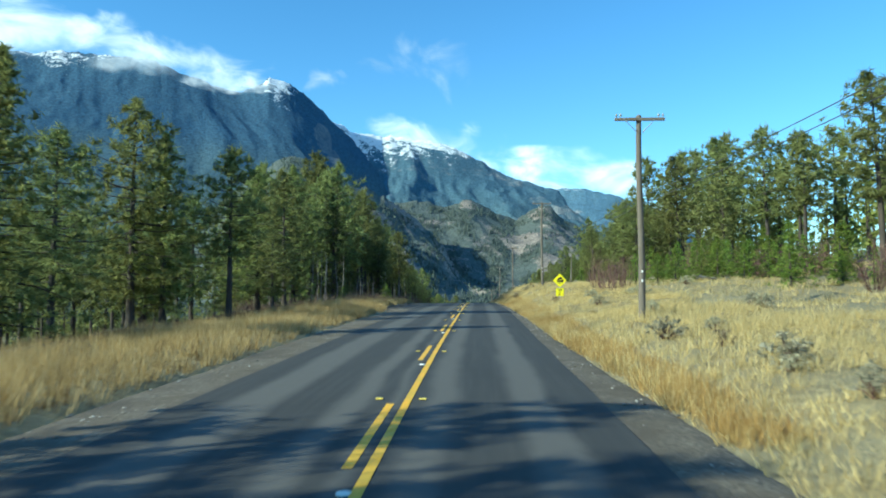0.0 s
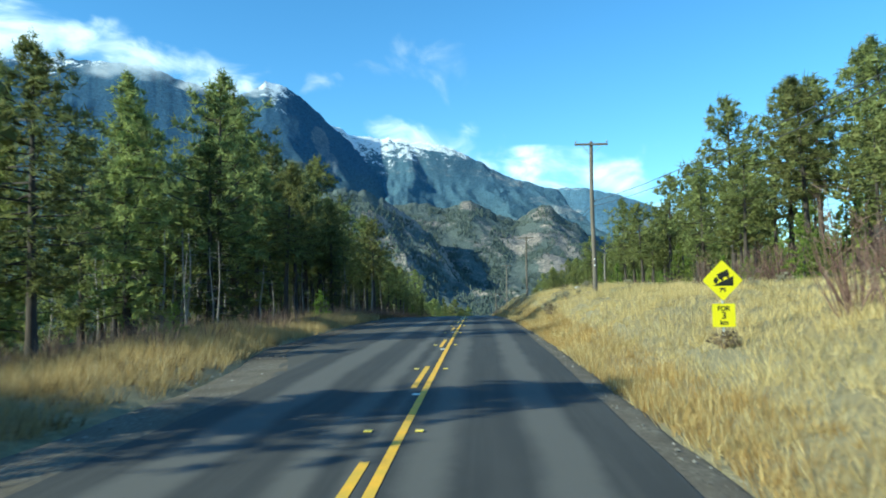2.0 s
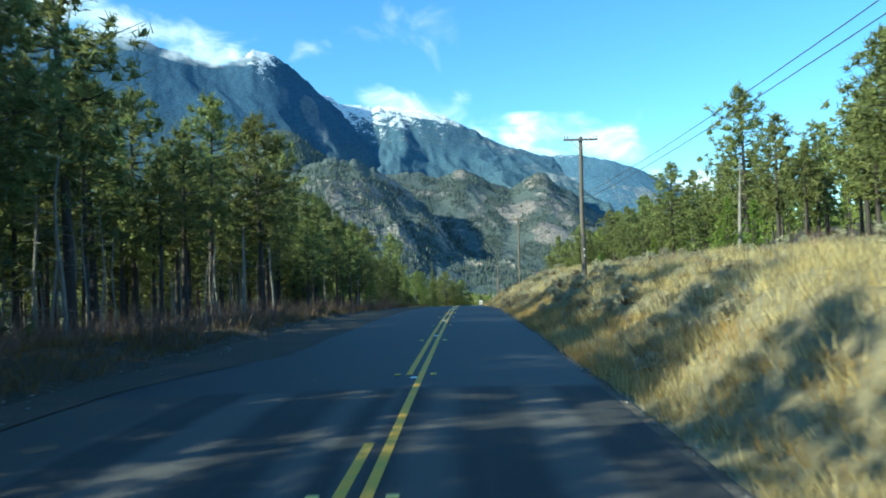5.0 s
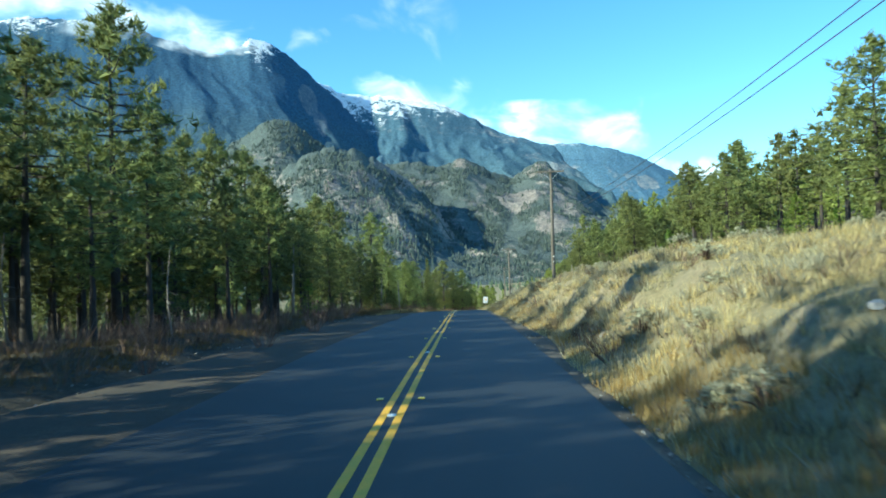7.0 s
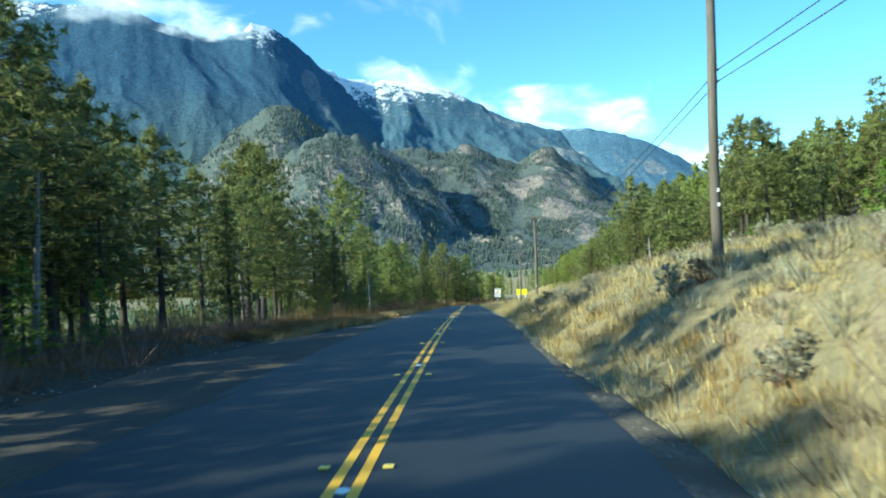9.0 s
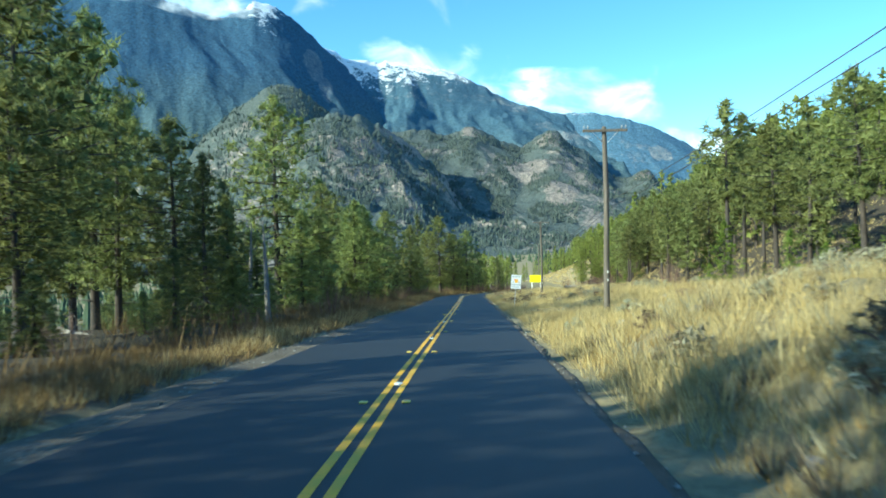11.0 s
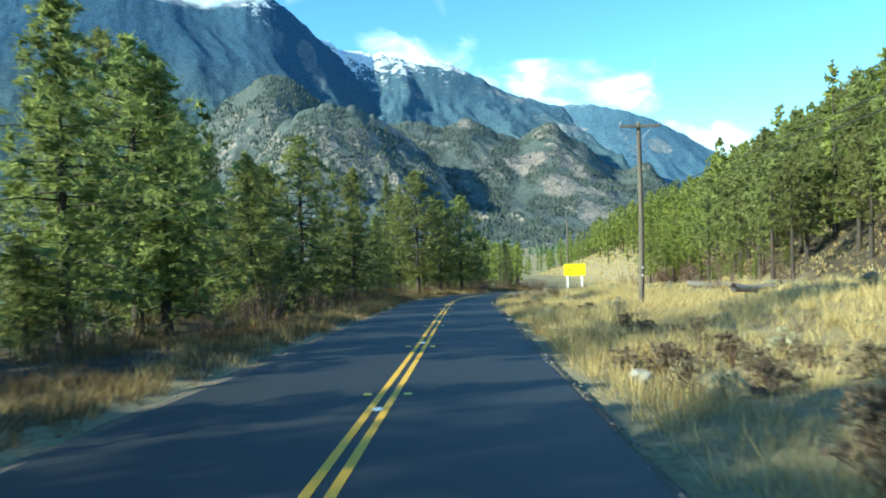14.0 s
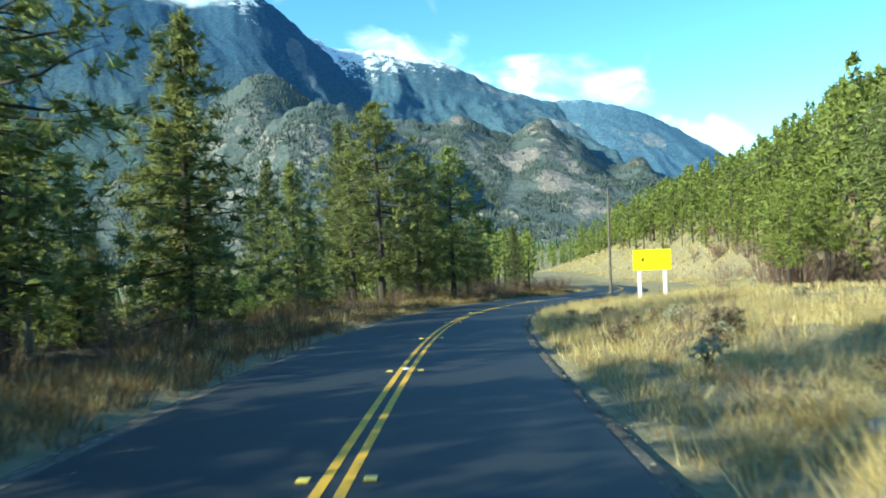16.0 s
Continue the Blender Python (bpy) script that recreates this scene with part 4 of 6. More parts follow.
def pine(name, label, seed, h, base, reach, branches, clumps, per, width, size, kind, leaf, detail=8, limbs=True, core=0.36):
    """One conifer: tapered trunk with limbs, and a crown of needle tufts. Stands at the origin."""
    rng = np.random.default_rng(seed)
    root = new(name)
    lean = rng.normal(size=2) * 0.012 * h
    pts, rad = [], []
    for i in range(9):
        t = i / 8
        pts.append((lean[0] * t * t + 0.05 * math.sin(3 * t + seed), lean[1] * t * t + 0.05 * math.cos(4 * t + seed), h * t * 0.985 - 0.35 * (i == 0)))
        rad.append(0.0175 * h * ((1 - t) ** 0.9 * 0.93 + 0.05) * (1.25 if i == 0 else 1.0))
    tubes = [tube(pts, rad, detail)]
    P = np.array(pts)
    centres, radii = [], []
    for k in range(branches):
        t = base + (0.985 - base) * (k + rng.random() * 0.8) / branches
        ct = (t - base) / (1 - base)
        o = np.array([np.interp(t * 8, range(9), P[:, j]) for j in range(3)])
        a = 2.39996 * k + rng.random() * 0.9
        L = reach * crown_profile(ct, kind) * (0.62 + 0.55 * rng.random())
        if kind == "pine" and rng.random() < 0.10:
            L *= 0.4
        rise = 0.55 * ct - 0.12 + rng.normal() * 0.10 if kind == "pine" else 0.35 * ct - 0.22 + rng.normal() * 0.06
        e = o + np.array([math.cos(a) * L, math.sin(a) * L, rise * L])
        m_ = o * 0.5 + e * 0.5 + np.array([0, 0, (-0.06 if kind == "pine" else 0.05) * L])
        if limbs and L > (0.35 if detail > 6 else 1.0):
            tubes.append(tube((o, m_, e) if L > 1.6 and detail > 6 else (o, e), (0.016 * L + 0.012, 0.010 * L + 0.008, 0.004) if L > 1.6 and detail > 6 else (0.015 * L + 0.010, 0.004), 3))
        nc = max(2, int(clumps * (0.35 + 0.65 * L / reach) + 0.5))
        for c in range(nc):
            f = 0.28 + 0.74 * (c + rng.random()) / nc if kind == "pine" else 0.12 + 0.9 * (c + rng.random()) / nc
            b = (1 - f) ** 2 * o + 2 * f * (1 - f) * m_ + f * f * e
            spread_ = 0.17 * L * (0.4 + 0.6 * f)
            b = b + rng.normal(size=3) * np.array([spread_, spread_, spread_ * 0.5 + 0.06])
            centres.append(b)
            radii.append(size * (0.7 + 0.6 * rng.random()) * (0.75 + 0.25 * min(1, L / (0.6 * reach))))
    top = P[-1]
    for c in range(3):
        centres.append(top + np.array([0, 0, -0.25 * c]) + rng.normal(size=3) * 0.05)
        radii.append(size * 0.8)
    # a few bare dead branches below the crown
    for k in range(int(10 * base) + 2 if limbs else 0):
        t = base * (0.35 + 0.65 * rng.random())
        o = np.array([np.interp(t * 8, range(9), P[:, j]) for j in range(3)])
        a = rng.random() * 6.28
        L = reach * (0.25 + 0.35 * rng.random())
        e = o + np.array([math.cos(a) * L, math.sin(a) * L, (-0.15 + 0.2 * rng.random()) * L])
        tubes.append(tube((o, o * 0.5 + e * 0.5 + np.array([0, 0, 0.06 * L]), e), (0.022, 0.014, 0.004), 3))
    part("trunk", tubes_mesh("trunk", tubes), M_BARK, root)
    V, F = needle_clumps(rng, centres, radii, per, width, 0.30 if kind == "pine" else 0.05, core)
    part("crown", tri_mesh("crown", V, F), leaf, root)
    return tagged(root, label, "tree")


LAB_P = "tall ponderosa pine with clumped green needles on bare lower trunk"
LAB_S = "slender pine with bare grey-brown trunk and clumped crown"
LAB_F = "dark green fir with dense drooping branches"
LAB_Y = "young bright green pine bushy to the ground"
PROTO = {
    "near": [pine("pine_tree", LAB_P, 11, 14, 0.22, 3.7, 70, 8, 19, 0.070, 0.562, "pine", M_PINE),
             pine("pine_tree", LAB_P, 12, 14, 0.13, 4.0, 74, 8, 19, 0.070, 0.564, "pine", M_PINE_LIT),
             pine("pine_tree", LAB_P, 13, 14, 0.38, 3.3, 56, 8, 19, 0.070, 0.562, "pine", M_PINE),
             pine("pine_tree", LAB_P, 14, 14, 0.09, 4.0, 84, 8, 18, 0.072, 0.60, "young", M_PINE_LIT)],
    "fir": [pine("fir_tree", LAB_F, 21, 14, 0.10, 3.1, 80, 6, 19, 0.062, 0.54, "fir", M_FIR),
            pine("fir_tree", LAB_F, 22, 14, 0.06, 3.4, 80, 6, 19, 0.062, 0.54, "fir", M_FIR)],
    "mid": [pine("slender_pine", LAB_S, 31, 14, 0.32, 3.1, 42, 5, 12, 0.115, 0.82, "pine", M_PINE, 6),
            pine("slender_pine", LAB_S, 32, 14, 0.20, 3.3, 46, 5, 12, 0.115, 0.82, "pine", M_PINE, 6),
            pine("slender_pine", LAB_S, 33, 14, 0.46, 2.8, 36, 5, 12, 0.115, 0.82, "pine", M_PINE, 6)],
    "young": [pine("young_pine", LAB_Y, 51, 14, 0.03, 4.3, 38, 6, 12, 0.13, 0.9, "young", M_YOUNG)],
}
FAR_PROTO = [pine("pine_tree", LAB_P, 41, 14, 0.20, 2.6, 24, 3, 4, 0.36, 1.1, "pine", M_PINE, 4, False),
             pine("pine_tree", LAB_P, 42, 14, 0.30, 2.4, 22, 3, 4, 0.36, 1.1, "pine", M_PINE, 4, False),
             pine("pine_tree", LAB_P, 43, 14, 0.08, 2.5, 26, 3, 4, 0.36, 1.0, "fir", M_PINE, 4, False)]
FAR_SPOTS, BACK_SPOTS = [], []
USED = set()
TREE_RNG = random.Random(77)


def plant(kind, x, y, h, wide=1.0, group="trees of the roadside forest", which=None):
    """Stands a tree of height h on the ground at x, y."""
    if kind == "far":
        (BACK_SPOTS if -36 < x < 39 and -10 < y < 380 else FAR_SPOTS).append((x, y, h, wide))
        return None
    i = TREE_RNG.randrange(len(PROTO[kind])) if which is None else which
    if which is None and kind in ("near", "mid") and (x < 0 and 84 < y < 176 or x > 0 and 200 < y < 300) and TREE_RNG.random() < 0.75:
        i = 2           # bare-stemmed stands
    src = PROTO[kind][i]
    k = h / 14.0
    kw = k ** 0.75 * wide
    m = Matrix.LocRotScale((x, y, gz(x, y) - 0.05), Euler((0, 0, TREE_RNG.random() * 6.28)), (kw, kw, k))
    if (kind, i) in USED:
        ob = copy_thing(src, m @ Matrix.Diagonal([1 / v for v in src.scale] + [1]))
    else:
        USED.add((kind, i))
        src.matrix_basis = m
        ob = src
    ob["group"] = group
    return ob


TAKEN = []


def free(x, y, gap):
    return all((x - a) ** 2 + (y - b) ** 2 > gap * gap for a, b in TAKEN)


def stand(kind, rows, which=None, wide=1.0):
    for x, y, h in rows:
        plant(kind, x, y, h, wide, which=which)
        TAKEN.append((x, y))


def tops(kind, rows, which=None, wide=1.0):
    for x, y, z in rows:
        stand(kind, ((x, y, z - gz(x, y)),), which, wide)


# trees that stand out: x, y, height
# last six are unseen, added beside the start to shade the road
stand("mid", ((-20.5, 49.5, 9.0), (-22.5, 57, 9.5), (-25.5, 50, 9.5), (-24.0, 44, 9.0), (-27.0, 56, 10.0), (-18.0, 283, 6.5), (-21.0, 289, 7.0), (-24.0, 282, 7.0), (-16.5, 292, 6.0), (-27.0, 290, 8.0), (-16.5, 5, 12.0), (-18.5, -14, 13.0), (-13, -6, 13.0), (-15, -2, 12.5), (-19, 0, 13.0), (-22, -5, 13.0)))
stand("near", ((-15.9, 28, 11.2), (-19.1, 38, 11.0), (-18.3, 45, 13.2), (-20.5, 62, 10.4), (-17.5, 71, 13.2), (-14.0, 62, 7.2),
               (-14.6, 68.9, 12.9), (-12.6, 85.5, 16.2), (-16.5, 82, 15.5), (-21, 54, 9.5), (-22, 78, 13.0), (-24, 92, 15.5), (-22, 98, 15.5), (-19.5, 90, 15.0), (-13.6, 48.5, 11.0), (-17.0, 46.5, 11.5)))
stand("fir", ((-12.5, 84, 12.5), (-14.2, 101, 15.0), (-10.8, 118, 12.0)))
# left of the road, by the height of their tops
tops("near", ((-18.9, 111.0, 22.8), (-18.4, 122.3, 19.9), (-14.7, 134.0, 20.4), (-15.2, 158.0, 17.7), (-15.1, 181.0, 18.4), (-16.2, 103.5, 18.5), (-22.4, 117.5, 20.0), (-25.5, 106.0, 20.0), (-13.2, 111.5, 15.0),
              (-21.0, 130.5, 18.5), (-12.6, 124.0, 14.0), (-17.2, 142.0, 15.5), (-13.2, 146.0, 12.5), (-9.9, 152.5, 14.5), (-19.0, 152.0, 16.5), (-13.2, 168.0, 12.5), (-18.4, 171.0, 14.5), (-11.8, 160.0, 12.0)), 2)
tops("near", ((-12.9, 194.0, 13.0), (-16.2, 196.2, 13.4), (-14.5, 209.0, 14.0), (-11.4, 203.0, 11.0), (-12.2, 246.3, 11.8), (-15.2, 251.2, 12.8), (-17.4, 263.7, 14.3), (-20.6, 267.0, 11.8), (-13.6, 259.0, 7.5), (-9.4, 257.0, 6.0)), 0)
tops("near", ((-11.5, 238.0, 7.5), (-13.5, 232.5, 8.0), (-10.4, 243.0, 5.5), (-11.5, 207.0, 9.5), (-13.0, 213.0, 10.5), (-10.8, 217.5, 8.5), (-14.5, 221.0, 9.5)), 0)
tops("fir", ((-6.7, 254.0, 3.5), (-10.9, 271.4, 3.4), (-1.6, 389.1, 3.4), (-16.3, 348.0, 5.1), (-9.2, 225.0, 5.5), (-11.2, 178.0, 11.0)))
tops("near", ((-10.2, 285.3, 12.4), (-10.8, 313.1, 6.0), (-4.5, 302.2, 2.8), (-4.2, 333.2, 2.6), (3.5, 372.6, 2.5), (9.3, 379.1, -0.7), (6.4, 376.4, -1.4), (0.6, 376.5, -0.6), (-12.4, 326.0, 4.5)), 1, 1.1)
tops("near", ((-4.3, 296.0, 2.8), (-3.7, 303.0, 2.2), (-7.0, 333.4, 0.4), (-0.8, 339.2, 0.4), (-2.6, 312.0, -0.9), (-6.8, 289.5, 1.0), (-4.0, 318.0, -0.5), (-6.4, 278.0, 1.2), (-8.4, 264.0, 1.8), (-8.8, 322.0, 1.5), (-4.6, 348.0, -2.0), (-9.0, 342.0, 1.0), (-0.6, 358.0, -3.5)), 3, 1.15)
stand("near", ((26.9, 48, 13.4), (29.9, 72, 13.9), (36.2, 79, 14.4), (34.0, 95, 17.4), (30.2, 100, 16.6), (31.0, 118, 20.0), (34.4, 112.5, 18.8),
               (35.2, 108, 18.4), (39.5, 107, 19.8), (29.5, 125, 14.0), (25.5, 134, 11.2), (29.9, 137, 14.8)), 2)
stand("near", ((30.6, 165, 15.8), (25.5, 111, 12.0), (23.5, 96, 11.0), (28.6, 200, 9.6), (26.9, 175, 11.2), (30.7, 215, 10.8), (28.3, 208, 9.9),
               (27.2, 226, 10.2), (28.1, 232, 11.5), (28.9, 255, 11.5), (27.1, 262, 10.3)))
stand("mid", ((31.3, 282, 16.5), (34.2, 286, 16.5), (33.8, 310, 11.8), (35.3, 275, 14.5), (34.5, 335, 11.2), (37.4, 345, 11.8), (33.4, 329, 9.8),
              (43.4, 371, 10.5), (44.5, 365, 11.5), (36.6, 238, 11.8), (31.0, 241, 12.5), (37.6, 210, 11.0), (38.5, 204, 10.0)))

# the forest behind them
rng = random.Random(5)
def fill(n, s_range, d_range, h_range, kinds, gap, thin=None):
    made = tries = 0
    while made < n and tries < n * 30:
        tries += 1
        s, d = rng.uniform(*s_range), rng.uniform(*d_range)
        x, y = at_road(s, d)
        x, y = float(x), float(y)
        if 222 < s < 241 and -30 < d < 0 or not free(x, y, gap) or (thin and rng.random() > thin(s, d)):
            continue
        sn, dn = station([x], [y])
        if abs(dn[0]) < 9.8:
            continue
        TAKEN.append((x, y))
        plant(rng.choice(kinds), x, y, rng.uniform(*h_range), rng.uniform(0.85, 1.12))
        made += 1


fill(6, (-30, 100), (-34, -24), (7, 9), ("mid",), 4.4)
fill(8, (20, 62), (-32, -24), (8, 10), ("mid",), 3.0)
fill(26, (20, 84), (-44, -29), (8.5, 10), ("far",), 2.6)
fill(30, (-60, 110), (-75, -34), (7, 9.5), ("far",), 4.0)
fill(12, (97, 122), (-24, -13.5), (11, 13.5), ("near",), 2.5)
fill(20, (90, 138), (-30, -17), (11, 15), ("mid",), 2.8)
fill(10, (138, 158), (-28, -17), (9, 12), ("mid",), 2.7)
fill(24, (164, 208), (-25, -12.5), (8, 10.5), ("mid",), 2.4)
fill(7, (204, 236), (-26, -19), (7, 9), ("mid",), 2.7)
fill(84, (100, 245), (-75, -36), (8, 11), ("far",), 3.6)
fill(58, (104, 214), (-36, -20), (10.5, 13), ("far",), 2.7)
fill(4, (240, 290), (-22, -15), (5.5, 7.5), ("mid",), 3.0)
fill(70, (235, 440), (-85, -32), (6, 8.5), ("far",), 4.0)
fill(16, (345, 425), (-24, -12.5), (7, 11), ("mid", "fir"), 3.2)
fill(32, (10, 150), (25, 36), (9, 14), ("mid",), 3.0)
fill(50, (-20, 150), (36, 60), (10, 14.5), ("far",), 3.4)
fill(34, (150, 255), (25, 34), (8, 12), ("mid",), 2.8)
fill(44, (150, 255), (34, 60), (9, 12.5), ("far",), 3.4)
fill(34, (250, 345), (27, 40), (8.5, 12), ("mid",), 2.8)
fill(50, (250, 345), (40, 66), (9, 12), ("far",), 3.2)
fill(120, (-20, 300), (48, 120), (10, 15), ("far",), 4.2)
rng = random.Random(61)
fill(9, (322, 425), (-22, -13), (5, 8), ("near", "fir"), 2.8)
rng = random.Random(62)

def fill_area(n, xr, yr, d_min, h_range, gap, kind="far"):
    """Trees over a stretch of the plan, clear of the road."""
    made = tries = 0
    while made < n and tries < n * 12:
        tries += 1
        x, y = rng.uniform(*xr), rng.uniform(*yr)
        if not free(x, y, gap):
            continue
        s, d = station([x], [y])
        if -13 < d[0] < d_min:
            continue
        TAKEN.append((x, y))
        plant(kind, x, y, rng.uniform(*h_range), rng.uniform(0.85, 1.15))
        made += 1


fill(34, (318, 400), (27, 38), (8, 11.5), ("mid",), 3.0)
fill_area(46, (38, 62), (345, 405), 24, (10.5, 14.0), 2.3, "mid")
fill_area(50, (52, 80), (350, 415), 26, (10.5, 14.5), 2.3)
fill_area(120, (44, 85), (350, 440), 21, (12, 15), 2.2)
fill_area(200, (40, 105), (300, 430), 30, (11, 15), 2.4)
fill(80, (385, 468), (20, 56), (8, 12), ("far",), 2.3)
fill(56, (368, 462), (17, 36), (5, 9), ("far",), 2.6)
fill_area(120, (48, 112), (440, 560), 14, (8, 12), 2.6)
fill_area(90, (50, 84), (415, 520), 19, (9, 13), 2.2)
fill(24, (415, 462), (17.5, 25), (5.5, 9), ("far",), 2.2)
fill_area(90, (52, 90), (462, 560), 13, (7, 11), 2.4)
fill_area(260, (70, 190), (320, 500), 40, (11, 15.5), 3.2)
fill_area(190, (-120, 150), (425, 640), 20, (9, 13), 4.2)
fill_area(60, (-170, -70), (-20, 330), 10, (9, 13), 7.0)
rng = random.Random(63)
fill_area(240, (-70, 40), (415, 560), 400, (9, 13), 2.8)
fill_area(200, (-130, 190), (520, 800), 30, (10, 14), 5.0)


def far_forest(label, leaf, spots, kinds):
    """Distant trees past telling apart: trunks and crowns joined."""
    rf = np.random.default_rng(66)
    zs = ground_z([p[0] for p in spots], [p[1] for p in spots])
    for pname, mat in (("crown", leaf), ("trunk", M_BARK)):
        VV, FF, o = [], [], 0
        srcs = []
        for pr in kinds:
            me = [c for c in pr.children if c.name.startswith(pname)][0].data
            co = np.empty(len(me.vertices) * 3, dtype=np.float32)
            me.vertices.foreach_get("co", co)
            srcs.append((co.reshape(-1, 3), np.array([tuple(p.vertices) for p in me.polygons])))
        for (x, y, h, wide), z in zip(spots, zs):
            co, fa = srcs[rf.integers(len(srcs))]
            a, k = rf.random() * 6.28, h / 14.0
            ca, sb = math.cos(a) * k ** 0.75 * wide, math.sin(a) * k ** 0.75 * wide
            VV.append(np.column_stack([x + co[:, 0] * ca - co[:, 1] * sb, y + co[:, 0] * sb + co[:, 1] * ca, z + co[:, 2] * k]))
            FF.append(fa + o)
            o += len(co)
        me = tri_mesh("forest_" + pname + "s", np.concatenate(VV), np.concatenate(FF))
        me.materials.append(mat)
        tagged(new("forest_" + pname + "s", me), label, "forest", kind="stuff")


# low bushy growth under the left-hand trees
for k in range(24):
    x, y = at_road(rng.uniform(228, 352), -rng.uniform(8.6, 14.0))
    if free(float(x), float(y), 1.3):
        plant("near" if k % 3 else "fir", float(x), float(y), rng.uniform(1.8, 4.0), 1.2, "low pines at the forest edge", 3 if k % 3 else 1)

# young bushy pines along the meadow's edge
for k in range(64):
    s = rng.uniform(20, 330) if k < 44 else rng.uniform(45, 115)
    d = rng.uniform(19, 29) if s < 270 else rng.uniform(26, 36)
    x, y = at_road(s, d)
    if free(float(x), float(y), 1.6):
        plant("young", float(x), float(y), rng.uniform(1.2, 4.6), 1.0, "young pines at the meadow's edge")
for x, y, h in ((-6.4, 196, 3.2), (-7.4, 92, 2.2), (-5.6, 341, 2.6), (-2.2, 352, 2.6), (-7.5, 203, 2.8), (22.5, 62, 3.4), (21, 66, 3.0), (25, 70, 4.0), (-9.5, 70, 1.6),
                (14.6, 60, 2.6), (16.0, 59, 2.4), (17.5, 59.5, 2.8), (19.0, 58, 2.5), (20.5, 59, 3.0), (22.0, 57.5, 2.8), (24.0, 58, 3.2), (26.0, 56.5, 3.0), (18.5, 62, 3.2), (21.5, 62.5, 3.4), (15.6, 62.5, 2.8), (23.5, 53.5, 2.6),
                (37.5, 352, 2.0), (39, 356, 2.4), (38.5, 361, 2.8), (40.5, 364, 2.2), (41, 359, 3.0), (36.5, 347, 1.8), (35.5, 341, 2.2), (42, 369, 2.0), (37, 338, 2.6), (24, 76, 2.6), (26.5, 82, 3.0), (25.5, 88, 2.8), (27.5, 94, 3.4), (24, 102, 2.6), (27, 64, 3.2), (24.5, 58, 2.8)):
    plant("young", x, y, h, 1.0, "young pines at the meadow's edge")

far_forest("dense green pine forest behind the roadside trees", M_PINE, [p for p in BACK_SPOTS if p[0] <= 14], PROTO["mid"])
# right of the road the crowns take the sun-lightened needle colour
far_forest("pine forest on the slope above the meadow, tinted yellow-green as sunlit", M_PINE_SUNNY, [p for p in BACK_SPOTS if p[0] > 14], PROTO["mid"])
far_forest("green pine forest running down into the valley", M_PINE, [p for p in FAR_SPOTS if p[0] <= 14], FAR_PROTO)
far_forest("pine forest far up the slope, tinted yellow-green as sunlit", M_PINE_SUNNY, [p for p in FAR_SPOTS if p[0] > 14], FAR_PROTO)
for pr in FAR_PROTO:
    for c in list(pr.children) + [pr]:
        bpy.data.objects.remove(c)

# woods of the valley and the far slopes, past counting
def cone_woods(name, label, clusters, mat):
    V, F = [], []
    rs = np.random.default_rng(8)
    for pts, hh in clusters:
        n = len(pts)
        h = hh * (0.6 + 0.8 * rs.random(n))
        r = h * (0.16 + 0.10 * rs.random(n))
        a0 = rs.random(n) * 6.28
        o = len(V) and sum(len(v) for v in V)
        block = np.empty((n, 11, 3))
        for ring, (zf, rf) in enumerate(((0.12, 1.0), (0.5, 0.62))):
            for k in range(5):
                a = a0 + k * 1.2566 + ring * 0.6
                rr = r * rf * (0.7 + 0.6 * rs.random(n))
                block[:, ring * 5 + k] = np.column_stack([pts[:, 0] + rr * np.cos(a), pts[:, 1] + rr * np.sin(a), pts[:, 2] + h * zf * (0.9 + 0.2 * rs.random(n))])
        block[:, 10] = np.column_stack([pts[:, 0], pts[:, 1], pts[:, 2] + h])
        f = []
        for k in range(5):
            k2 = (k + 1) % 5
            f += [(k, k2, 5 + k), (k2, 5 + k2, 5 + k), (5 + k, 5 + k2, 10)]
        f = np.array(f)
        F.append((f[None] + (np.arange(n) * 11)[:, None, None] + (o or 0)).reshape(-1, 3))
        V.append(block.reshape(-1, 3))
    me = tri_mesh(name, np.concatenate(V), np.concatenate(F))
    me.materials.append(mat)
    return tagged(new(name, me), label, "forest", kind="stuff")


rs = np.random.default_rng(4)
n = 8600
va, vr = np.radians(rs.uniform(-75, 60, n)), 330 + 2300 * rs.random(n) ** 1.3
vx, vy = EYE[0] + vr * np.sin(va), EYE[1] + vr * np.cos(va)
vs_, vd_ = station(vx, vy)
keep = (np.abs(vd_) > 110) & (vy > 300) & (fbm(vx * 0.006, vy * 0.006, 4, 61) > 0.40)
vx, vy = vx[keep], vy[keep]
valley = np.column_stack([vx, vy, ground_z(vx, vy) - 0.5])
M_FARWOOD = island_material("far_conifers", (0.055, 0.080, 0.048), (0.080, 0.108, 0.060), (0.11, 0.135, 0.075), 0.9)
cone_woods("far_woods", "dense green conifer woods filling the valley", [(valley, 12)], M_FARWOOD)
# dark pines, their tone lifted towards grey to carry the haze
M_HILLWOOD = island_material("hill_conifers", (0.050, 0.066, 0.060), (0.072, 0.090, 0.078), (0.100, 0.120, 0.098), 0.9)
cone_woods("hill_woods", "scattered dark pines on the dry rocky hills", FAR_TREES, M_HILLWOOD)

